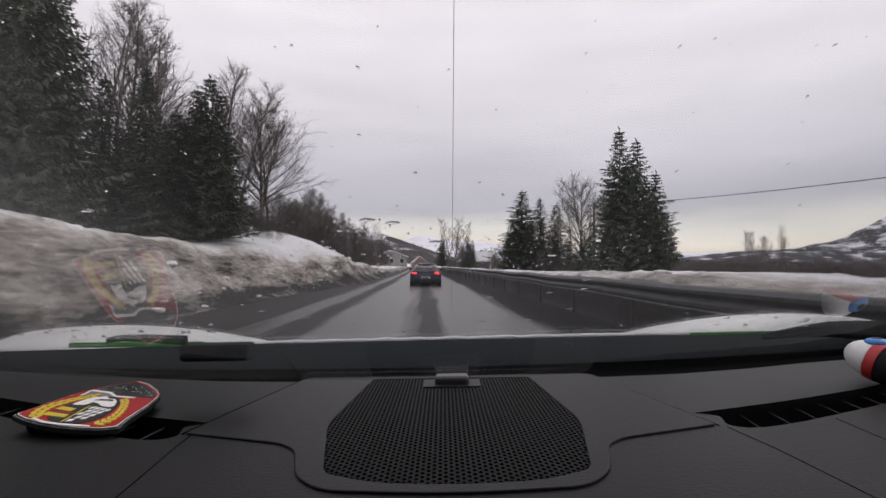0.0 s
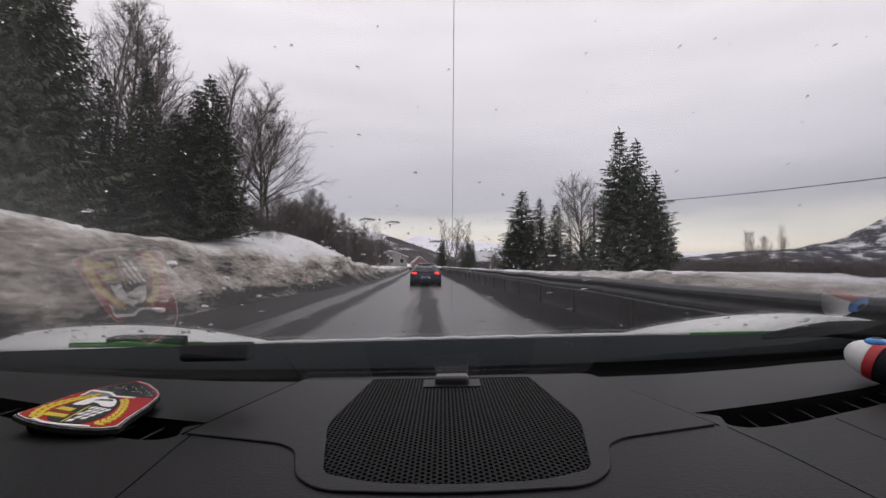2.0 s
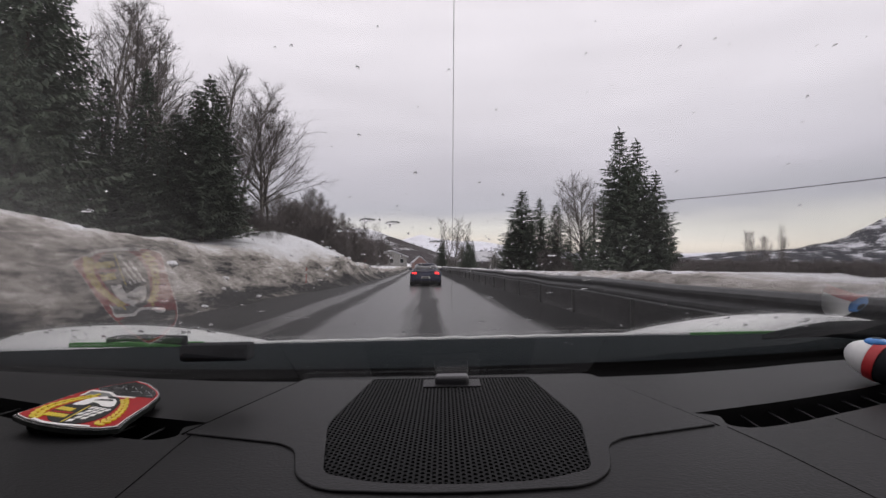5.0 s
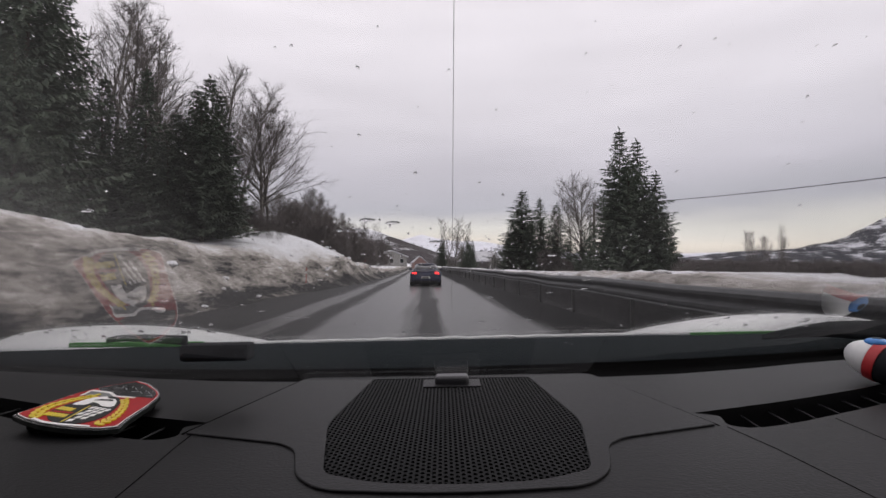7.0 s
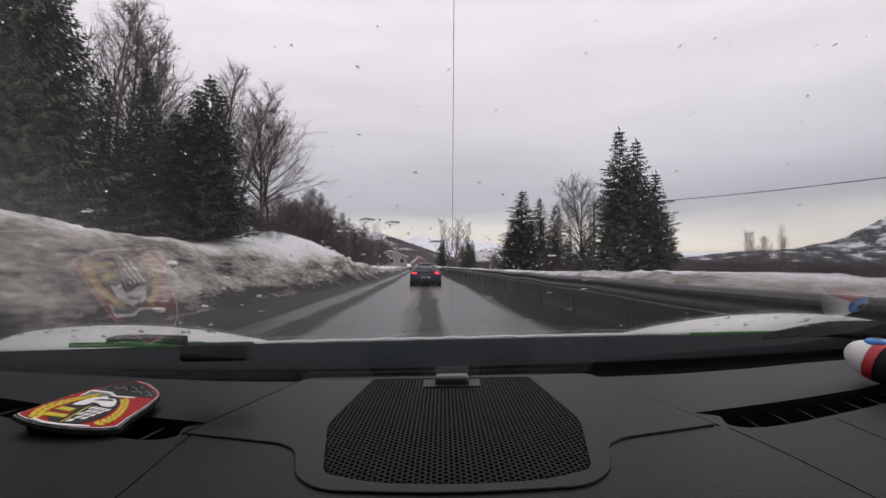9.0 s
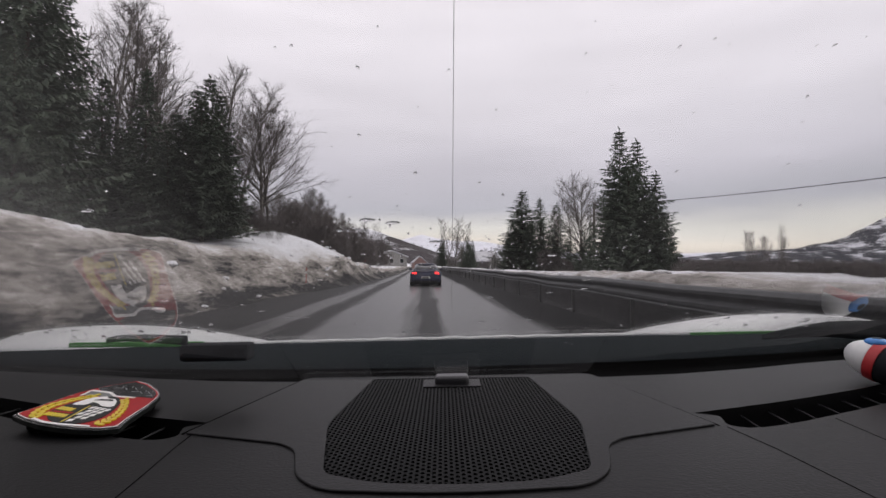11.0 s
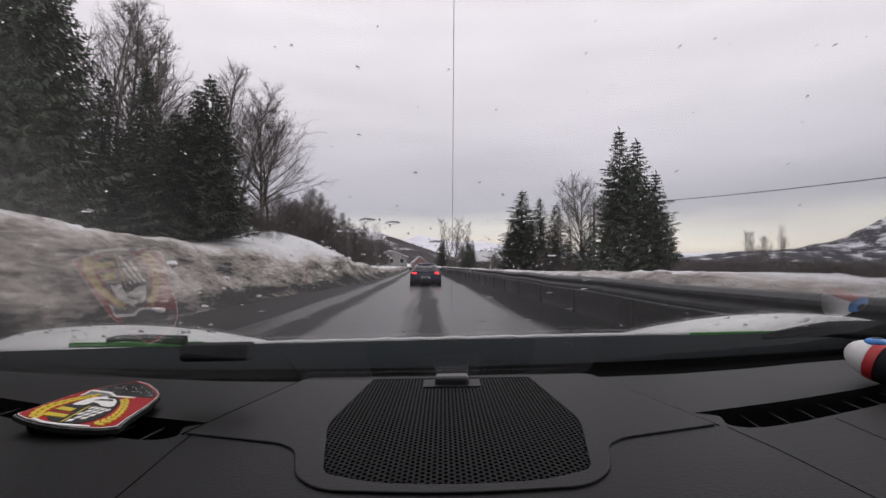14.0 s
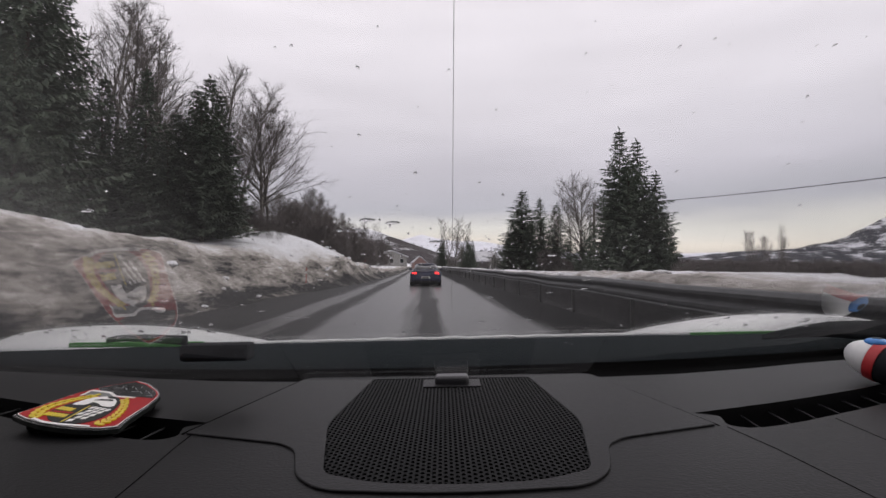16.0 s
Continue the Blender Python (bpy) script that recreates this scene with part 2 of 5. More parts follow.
def road_material():
    """Wet asphalt: driven lanes carry a film of water, the rest slush and grit (attribute 'lat', metres from the car's line)."""
    m, n, l, p = base("wet_asphalt")
    co = n.new("ShaderNodeTexCoord")
    at = n.new("ShaderNodeAttribute")
    at.attribute_name = "lat"
    mp = n.new("ShaderNodeMapping")
    mp.inputs["Scale"].default_value = (2.2, 0.12, 1)
    w = n.new("ShaderNodeTexNoise")
    w.inputs["Scale"].default_value, w.inputs["Detail"].default_value = 1.0, 6
    g = n.new("ShaderNodeTexNoise")
    g.inputs["Scale"].default_value, g.inputs["Detail"].default_value = 45.0, 6
    l.new(co.outputs["Object"], mp.inputs["Vector"])
    l.new(mp.outputs[0], w.inputs["Vector"])
    l.new(co.outputs["Object"], g.inputs["Vector"])
    sh = n.new("ShaderNodeMath")
    sh.operation = "MULTIPLY_ADD"
    sh.inputs[1].default_value = 0.9
    l.new(w.outputs["Fac"], sh.inputs[0])
    l.new(at.outputs["Fac"], sh.inputs[2])
    ramp = n.new("ShaderNodeValToRGB")
    mr = n.new("ShaderNodeMapRange")
    mr.inputs["From Min"].default_value, mr.inputs["From Max"].default_value = -7.0, 5.0
    l.new(sh.outputs[0], mr.inputs["Value"])
    l.new(mr.outputs[0], ramp.inputs["Fac"])
    WET = [(0.0, 0.62), (0.32, 0.60), (0.35, 0.38), (0.385, 0.38), (0.40, 0.55), (0.43, 0.55), (0.455, 0.32), (0.58, 0.30), (0.605, 0.52), (0.64, 0.52), (0.66, 0.30), (0.785, 0.33), (0.82, 0.6)]
    for i, (q, v) in enumerate(WET):
        e = ramp.color_ramp.elements[i] if i < 2 else ramp.color_ramp.elements.new(q)
        e.position, e.color = q, (v, v, v, 1)
    l.new(ramp.outputs["Color"], p.inputs["Roughness"])
    mx = n.new("ShaderNodeMix")
    mx.data_type = "RGBA"
    mx.inputs["A"].default_value, mx.inputs["B"].default_value = (0.030, 0.030, 0.031, 1), (0.075, 0.073, 0.072, 1)
    l.new(g.outputs["Fac"], mx.inputs["Factor"])
    grit = n.new("ShaderNodeMix")
    grit.data_type, grit.blend_type = "RGBA", "MULTIPLY"
    grit.inputs["Factor"].default_value = 1.0
    # lighter lanes have the sky's sheen put into the colour; slush, tracks, verge darker
    lane_tone = n.new("ShaderNodeValToRGB")
    LANE_TONE = [(0.0, 0.55), (0.32, 0.52), (0.35, 0.95), (0.385, 0.95), (0.40, 0.5), (0.43, 0.5), (0.455, 1.05), (0.58, 1.1), (0.605, 0.5), (0.64, 0.5), (0.66, 1.1), (0.785, 0.95), (0.825, 0.20), (1.0, 0.15)]
    for i, (q, v) in enumerate(LANE_TONE):
        e = lane_tone.color_ramp.elements[i] if i < 2 else lane_tone.color_ramp.elements.new(q)
        e.position, e.color = q, (v, v, v, 1)
    l.new(mr.outputs[0], lane_tone.inputs["Fac"])
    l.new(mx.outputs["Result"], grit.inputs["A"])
    l.new(lane_tone.outputs["Color"], grit.inputs["B"])
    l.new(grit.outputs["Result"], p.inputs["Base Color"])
    gloss = n.new("ShaderNodeMapRange")
    gloss.inputs["From Min"].default_value, gloss.inputs["From Max"].default_value = 0.40, 1.0
    gloss.inputs["To Min"].default_value, gloss.inputs["To Max"].default_value = 0.03, 0.5
    l.new(lane_tone.outputs["Color"], gloss.inputs["Value"])
    l.new(gloss.outputs[0], p.inputs["Specular IOR Level"])
    bp = n.new("ShaderNodeBump")
    bp.inputs["Strength"].default_value, bp.inputs["Distance"].default_value = 0.12, 0.006
    l.new(g.outputs["Fac"], bp.inputs["Height"])
    l.new(bp.outputs[0], p.inputs["Normal"])
    return m


M_ROAD = road_material()


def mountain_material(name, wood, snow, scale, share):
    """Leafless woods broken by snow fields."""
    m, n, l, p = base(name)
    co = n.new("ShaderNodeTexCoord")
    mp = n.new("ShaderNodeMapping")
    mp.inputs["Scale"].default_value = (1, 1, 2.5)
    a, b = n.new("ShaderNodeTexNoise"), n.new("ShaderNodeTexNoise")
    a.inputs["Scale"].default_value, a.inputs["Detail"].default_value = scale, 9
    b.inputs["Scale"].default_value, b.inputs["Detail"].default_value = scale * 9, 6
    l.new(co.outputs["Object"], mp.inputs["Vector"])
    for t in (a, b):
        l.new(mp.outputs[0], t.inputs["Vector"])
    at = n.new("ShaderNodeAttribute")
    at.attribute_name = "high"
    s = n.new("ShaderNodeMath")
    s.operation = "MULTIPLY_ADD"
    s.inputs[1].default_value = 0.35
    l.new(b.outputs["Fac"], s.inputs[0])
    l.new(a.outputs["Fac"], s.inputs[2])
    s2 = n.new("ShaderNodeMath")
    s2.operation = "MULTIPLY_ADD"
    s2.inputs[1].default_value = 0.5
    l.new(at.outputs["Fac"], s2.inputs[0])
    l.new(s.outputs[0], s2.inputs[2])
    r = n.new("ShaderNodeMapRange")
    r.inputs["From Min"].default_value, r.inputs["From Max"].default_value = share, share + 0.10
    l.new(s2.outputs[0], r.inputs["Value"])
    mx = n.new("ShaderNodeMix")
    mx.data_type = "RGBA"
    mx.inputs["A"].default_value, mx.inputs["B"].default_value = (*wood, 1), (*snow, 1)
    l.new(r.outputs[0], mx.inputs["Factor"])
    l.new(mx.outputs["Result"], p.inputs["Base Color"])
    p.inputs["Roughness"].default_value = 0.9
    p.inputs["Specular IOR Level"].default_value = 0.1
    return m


M_HILL = mountain_material("wooded_slope", (0.050, 0.051, 0.060), (0.62, 0.62, 0.66), 0.020, 0.75)
M_WOODS = mountain_material("wooded_hill", (0.066, 0.059, 0.062), (0.60, 0.60, 0.63), 0.012, 0.97)
# distance haze is put into the peak's pale bluish wood and snow colours
M_HAZY_PEAK = mountain_material("hazy_snow_peak", (0.26, 0.26, 0.31), (0.74, 0.74, 0.80), 0.0028, 0.66)


# ---------------------------------------------------------------- building blocks
def mesh_of(name, verts, faces, mat, smooth=False):
    me = bpy.data.meshes.new(name)
    me.from_pydata([tuple(v) for v in verts], [], [tuple(f) for f in faces])
    me.materials.append(mat)
    if smooth:
        me.shade_smooth()
    me.update()
    return me


def done(bm, name, mat, smooth=False):
    me = bpy.data.meshes.new(name)
    bmesh.ops.recalc_face_normals(bm, faces=bm.faces)
    bm.to_mesh(me)
    bm.free()
    me.materials.append(mat)
    if smooth:
        me.shade_smooth()
    return me


def thing(name, at=(0, 0, 0), label="", category="", group="", kind=""):
    ob = new(name)
    ob.location = at
    return tagged(ob, label, category, group, kind)


def hang(ob, parent):
    """Makes ob a part of parent, staying where it is."""
    m = parent.matrix_basis.copy()
    if parent.parent:
        m = parent.parent.matrix_basis @ parent.matrix_parent_inverse @ m
    ob.parent = parent
    ob.matrix_parent_inverse = m.inverted()
    return ob


def part(name, data, mat, parent, label="", smooth=False):
    """One mesh part, given as a bmesh or as a mesh, in world places."""
    me = data if isinstance(data, bpy.types.Mesh) else done(data, name, mat, smooth)
    ob = new(name, me)
    if label:
        tagged(ob, label)
    return hang(ob, parent)


def box(size, at=(0, 0, 0), turn=(0, 0, 0), bevel=0.0, segments=2, bm=None):
    made = bmesh.new() if bm is None else bm
    r = bmesh.ops.create_cube(made, size=1.0)
    vs = r["verts"]
    bmesh.ops.transform(made, matrix=Matrix.Diagonal((*size, 1)), verts=vs)
    if bevel:
        es = list({e for v in vs for e in v.link_edges})
        r = bmesh.ops.bevel(made, geom=es, offset=bevel, segments=segments, affect="EDGES", profile=0.6)
        vs = list({v for f in r["faces"] for v in f.verts} | {v for v in vs if v.is_valid})
    bmesh.ops.transform(made, matrix=pose(*at, *turn), verts=vs)
    return made


def tube(p, q, r0, r1, sides=8, bm=None, caps=True):
    made = bmesh.new() if bm is None else bm
    p, q = Vector(p), Vector(q)
    d = q - p
    m = Matrix.Translation((p + q) / 2) @ d.to_track_quat("Z", "Y").to_matrix().to_4x4()
    bmesh.ops.create_cone(made, cap_ends=caps, segments=sides, radius1=r0, radius2=r1, depth=d.length, matrix=m)
    return made


def slab(outline, z0, z1, bevel=0.0, holes=()):
    """A flat plate over an outline in plan, with holes through it."""
    bm = bmesh.new()
    edges = []
    for ring in (outline, *holes):
        vs = [bm.verts.new((x, y, z1)) for x, y in ring]
        edges += [bm.edges.new((vs[i], vs[(i + 1) % len(vs)])) for i in range(len(vs))]
    if holes:
        bmesh.ops.triangle_fill(bm, use_beauty=True, use_dissolve=False, edges=edges)
    else:
        bmesh.ops.contextual_create(bm, geom=edges)
    top = list(bm.faces)
    r = bmesh.ops.extrude_face_region(bm, geom=top)
    low = [g for g in r["geom"] if isinstance(g, bmesh.types.BMVert)]
    bmesh.ops.translate(bm, vec=(0, 0, z0 - z1), verts=low)
    bmesh.ops.recalc_face_normals(bm, faces=bm.faces)
    if bevel:
        es = [e for e in bm.edges if len(e.link_faces) == 2 and all(abs(v.co.z - z1) < 1e-6 for v in e.verts)
              and abs(e.link_faces[0].normal.z - e.link_faces[1].normal.z) > 0.5]
        bmesh.ops.bevel(bm, geom=es, offset=bevel, segments=2, affect="EDGES", profile=0.5)
    return bm


def rounded(points, radius, steps=5):
    """The outline through points with its corners rounded."""
    out = []
    n = len(points)
    for i in range(n):
        a, b, c = Vector(points[i - 1]), Vector(points[i]), Vector(points[(i + 1) % n])
        r = radius[i] if isinstance(radius, (list, tuple)) else radius
        u, v = (a - b), (c - b)
        r = min(r, u.length * 0.45, v.length * 0.45)
        p, q = b + u.normalized() * r, b + v.normalized() * r
        for k in range(steps + 1):
            t = k / steps
            w = p * (1 - t) ** 2 + b * 2 * t * (1 - t) + q * t * t
            out.append((w.x, w.y))
    return out


def hash_noise(x, y, seed=0):
    """Smooth value noise on arrays, 0 to 1."""
    rng = np.random.RandomState(seed)
    grid = rng.rand(256, 256)
    xi, yi = np.floor(x).astype(int), np.floor(y).astype(int)
    u, v = x - xi, y - yi
    u, v = u * u * (3 - 2 * u), v * v * (3 - 2 * v)
    a, b = grid[xi % 256, yi % 256], grid[(xi + 1) % 256, yi % 256]
    c, d = grid[xi % 256, (yi + 1) % 256], grid[(xi + 1) % 256, (yi + 1) % 256]
    return (a * (1 - u) + b * u) * (1 - v) + (c * (1 - u) + d * u) * v


def fbm(x, y, octaves=4, seed=0):
    total, amp, full = 0, 1.0, 0.0
    for k in range(octaves):
        total = total + amp * hash_noise(x * 2 ** k + 17 * k, y * 2 ** k + 5 * k, seed + k)
        full += amp
        amp *= 0.5
    return total / full


def smooth(a, b, x):
    t = np.clip((x - a) / (b - a), 0, 1)
    return t * t * (3 - 2 * t)


# ---------------------------------------------------------------- the lie of the land
def line_x(s):
    """The road's line: nearly straight, easing to the left far ahead."""
    s = np.asarray(s, float)
    return -0.030 * s - 0.00008 * np.where(s > 0, s, 0) ** 2


def land(lat, s):
    """Height of the ground at a distance lat right of the car's line, s metres along it; and how soiled the snow is."""
    lat, s = np.asarray(lat, float), np.asarray(s, float)
    lump = fbm(lat * 0.9 + 40, s * 0.55 + 40, 5, 3) - 0.5
    fine = fbm(lat * 4.0 + 90, s * 3.2 + 90, 4, 11) - 0.5
    crumb = fbm(lat * 11 + 10, s * 11 + 70, 2, 23) - 0.5
    # left: ploughed bank, then a snowy rise
    top = 2.02 + 0.40 * (fbm(s * 0.11 + 7, s * 0 + 3, 3, 5) - 0.5) + 0.28 * (1 - smooth(8, 17, s)) - 0.30 * smooth(14, 24, s) - 0.45 * smooth(34, 54, s) - 0.45 * smooth(50, 80, s)
    foot = 5.75 - 1.45 * smooth(16, 42, s) - 0.8 * smooth(40, 80, s) + 0.5 * (fbm(s * 0.4 + 3, s * 0 + 9, 3, 8) - 0.5)
    l = -lat - foot
    bank = top * smooth(-0.25, 2.7 - 1.0 * smooth(24, 44, s), l) ** 0.9
    ledge = fbm(l * 2.0 + 11, s * 0.16 + 60, 4, 37) - 0.5
    rise = 0.25 * smooth(2.4, 6.0, l) + 1.35 * np.exp(-((s - 33) / 9.0) ** 2 - ((l - 4.0) / 2.4) ** 2)
    hill = 0.12 * np.clip(l - 7.0, 0, 90)
    left = bank + rise + hill + (0.38 * lump + 0.19 * fine + 0.11 * crumb + 0.40 * ledge) * smooth(0.0, 1.0, l) * (1 - 0.82 * smooth(1.6, 3.2, l))
    # right: the rail, a snow shoulder behind it, then falling ground
    r = lat - 3.78
    shoulder = (0.99 - 0.26 * smooth(12, 40, s)) * smooth(-0.05, 1.0, r)
    fall = -3.4 * smooth(4.5, 26, r) - 0.05 * np.clip(r - 26, 0, 60)
    right = shoulder + fall + (0.24 * lump + 0.10 * fine) * smooth(0.2, 1.0, r)
    z = np.where(l > -0.25, left, np.where(r > -0.05, right, -0.03))
    near = smooth(2600, 200, np.abs(lat)) * smooth(3000, 300, np.abs(s))
    z = z * near + (1 - near) * -6.0
    dl = 0.75 * (1 - smooth(0.0, 0.7, l)) + 0.44 * (1 - smooth(1.7, 2.7, l)) * smooth(0.0, 0.5, l) + 0.20 * (1 - smooth(2.8, 4.6, l)) + 0.10 * (1 - smooth(4.0, 7.0, l))
    dl = dl * (1 - 0.9 * smooth(21, 28, s) * smooth(0.9, 2.0, l))
    # just behind the rail the value runs past full, giving near-black
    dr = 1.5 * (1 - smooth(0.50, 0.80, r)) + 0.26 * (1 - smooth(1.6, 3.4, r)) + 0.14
    dirt = np.where(lat < 0, dl, dr)
    return z, np.clip(dirt, 0, 1.5)


def ground_at(x, y):
    z, _ = land(x - line_x(y), y)
    return float(z)


def axis(*spans):
    out = []
    for a, b, step in spans:
        out += list(np.arange(a, b, step))
    return np.array(out)


lat_lines = axis((-3400, -400, 600), (-400, -100, 60), (-100, -24, 6), (-24, -13, 0.6), (-13, -3.2, 0.14), (-3.2, 3.4, 0.9), (3.4, 7.0, 0.13),
                 (7.0, 14, 0.5), (14, 60, 4), (60, 400, 50), (400, 3500, 600))
s_lines = axis((-3000, -300, 500), (-300, -40, 8), (-40, 2, 1.2), (2, 34, 0.16), (34, 80, 0.5), (80, 240, 3), (240, 900, 60), (900, 4600, 600))
LA, SS = np.meshgrid(lat_lines, s_lines)
ZZ, DD = land(LA, SS)
nx, ny = len(lat_lines), len(s_lines)
gv = np.stack([LA + line_x(np.clip(SS, -300, 240)), SS, ZZ], -1).reshape(-1, 3)
idx = np.arange(nx * ny).reshape(ny, nx)
gf = np.stack([idx[:-1, :-1], idx[:-1, 1:], idx[1:, 1:], idx[1:, :-1]], -1).reshape(-1, 4)
g_mesh = mesh_of("ground", gv.tolist(), gf.tolist(), M_SNOW, True)
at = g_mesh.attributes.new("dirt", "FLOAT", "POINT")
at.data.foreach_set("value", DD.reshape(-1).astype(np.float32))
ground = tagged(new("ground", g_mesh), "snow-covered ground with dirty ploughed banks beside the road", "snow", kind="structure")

rl = np.array([-6.3, -5.4, -4.6, -3.9, -3.2, -2.4, -1.6, -0.8, 0, 0.8, 1.6, 2.2, 3.0, 3.9])
rs = axis((-300, 0, 10), (0, 80, 2), (80, 420, 10))
RL, RS = np.meshgrid(rl, rs)
rv = np.stack([RL + line_x(np.clip(RS, -300, 240)), RS, 0.012 - 0.004 * np.abs(RL) / 4], -1).reshape(-1, 3)
ridx = np.arange(len(rl) * len(rs)).reshape(len(rs), len(rl))
rf = np.stack([ridx[:-1, :-1], ridx[:-1, 1:], ridx[1:, 1:], ridx[1:, :-1]], -1).reshape(-1, 4)
r_mesh = mesh_of("road", rv.tolist(), rf.tolist(), M_ROAD, True)
ra = r_mesh.attributes.new("lat", "FLOAT", "POINT")
ra.data.foreach_set("value", RL.reshape(-1).astype(np.float32))
road = tagged(new("road", r_mesh), "wet grey asphalt country road with tyre tracks", "road", kind="structure")


def ridge(name, label, mat, across, deep, height, seed, at, turn):
    """A mountain side: rising noise terrain, across metres wide and deep metres back."""
    nu, nv = 150, 36
    u, v = np.meshgrid(np.linspace(0, 1, nu), np.linspace(0, 1, nv))
    crest = height(u)
    z = crest * smooth(0, 1, v) * (0.80 + 0.4 * fbm(u * 14, v * 6, 5, seed)) - 12 * (1 - smooth(0, 0.1, v))
    pts = np.stack([(u - 0.5) * across, v * deep, z], -1).reshape(-1, 3)
    ii = np.arange(nu * nv).reshape(nv, nu)
    ff = np.stack([ii[:-1, :-1], ii[:-1, 1:], ii[1:, 1:], ii[1:, :-1]], -1).reshape(-1, 4)
    me = mesh_of(name, pts.tolist(), ff.tolist(), mat, True)
    hi = me.attributes.new("high", "FLOAT", "POINT")
    hi.data.foreach_set("value", np.clip(z / max(1.0, float(crest.max())), 0, 1).reshape(-1).astype(np.float32))
    ob = tagged(new(name, me), label, "mountain", kind="structure")
    ob.matrix_world = pose(*at, 0, 0, turn)
    return ob


ridge("mountain_east", "wooded mountain side with patches of snow under grey cloud", M_HILL, 2400, 500,
      lambda u: 14 + np.minimum(2600 * u ** 2.76, 620) + 30 * np.exp(-((u - 0.14) / 0.07) ** 2), 31, (1800, 1300, -8), 0)
ridge("hill_ahead", "dark leafless wooded hill with snowy clearings", M_WOODS, 2200, 320,
      lambda u: 12 + 74 * np.exp(-((u - 0.385) / np.where(u < 0.385, 0.13, 0.080)) ** 2) + 10 * np.exp(-((u - 0.70) / 0.12) ** 2), 41, (60, 900, -8), 0)
ridge("mountain_north", "pale snow-covered mountain range far ahead", M_HAZY_PEAK, 5200, 700,
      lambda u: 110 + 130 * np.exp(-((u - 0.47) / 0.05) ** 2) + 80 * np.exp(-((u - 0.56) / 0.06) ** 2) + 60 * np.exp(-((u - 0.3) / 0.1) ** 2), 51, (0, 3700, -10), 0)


# ---------------------------------------------------------------- guard rail
def guard_rail():
    rail = thing("guard_rail", (float(line_x(0)) + 3.70, 0, 0.2), "grey galvanised steel guard rail along the snowy verge", "guard rail")
    prof = [(0.00, 0.31), (-0.035, 0.295), (-0.075, 0.255), (-0.075, 0.215), (-0.015, 0.165), (-0.015, 0.145), (-0.075, 0.095), (-0.075, 0.055), (-0.062, 0.022), (-0.086, 0.008), (-0.088, 0.0)]
    step = 4.0
    for k in range(-16, 26):
        s0, s1 = k * step, (k + 1) * step + 0.12
        vs, fs = [], []
        for s, off in ((s0, 0.0), (s1, 0.0)):
            x = float(line_x(s)) + 3.70
            sag = 0.02 * math.sin(s * 0.7)
            for a, b in prof:
                vs.append((x + a - (0.004 if s == s1 else 0.0), s, 0.60 + b * 1.06 + sag))
        n = len(prof)
        for i in range(n - 1):
            fs.append((i, i + 1, n + i + 1, n + i))
        me = mesh_of("rail_beam", vs, fs, M_RAIL)
        ob = part("rail_beam", me, M_RAIL, rail)
        so = ob.modifiers.new("thickness", "SOLIDIFY")
        so.thickness = 0.004
        px = float(line_x(s0 + 2)) + 3.76
        part("rail_post", box((0.06, 0.11, 1.15), (px, s0 + 2.0, 0.28), bevel=0.008), M_POST, rail)


guard_rail()


# ---------------------------------------------------------------- trees
class Sticks:
    """Gathers tapered branches into one mesh."""

    def __init__(self):
        self.v, self.f = [], []

    def add(self, p, q, r0, r1, sides):
        d = (q - p)
        if d.length < 1e-5:
            return
        d.normalize()
        a = d.orthogonal().normalized()
        b = d.cross(a)
        k = len(self.v)
        for c, r in ((p, r0), (q, r1)):
            for i in range(sides):
                t = 2 * math.pi * i / sides
                self.v.append(c + a * (r * math.cos(t)) + b * (r * math.sin(t)))
        for i in range(sides):
            j = (i + 1) % sides
            self.f.append((k + i, k + j, k + sides + j, k + sides + i))

    def limb(self, p, d, length, r, bends, sides, rng, curl=0.12, lift=0.05, tip=0.25):
        pts = [p.copy()]
        for i in range(bends):
            d = (d + Vector((rng.gauss(0, curl), rng.gauss(0, curl), rng.gauss(0, curl) + lift))).normalized()
            q = p + d * (length / bends)
            ra, rb = r * (1 - (1 - tip) * i / bends), r * (1 - (1 - tip) * (i + 1) / bends)
            self.add(p, q, ra, rb, sides)
            p = q
            pts.append(p.copy())
        return pts


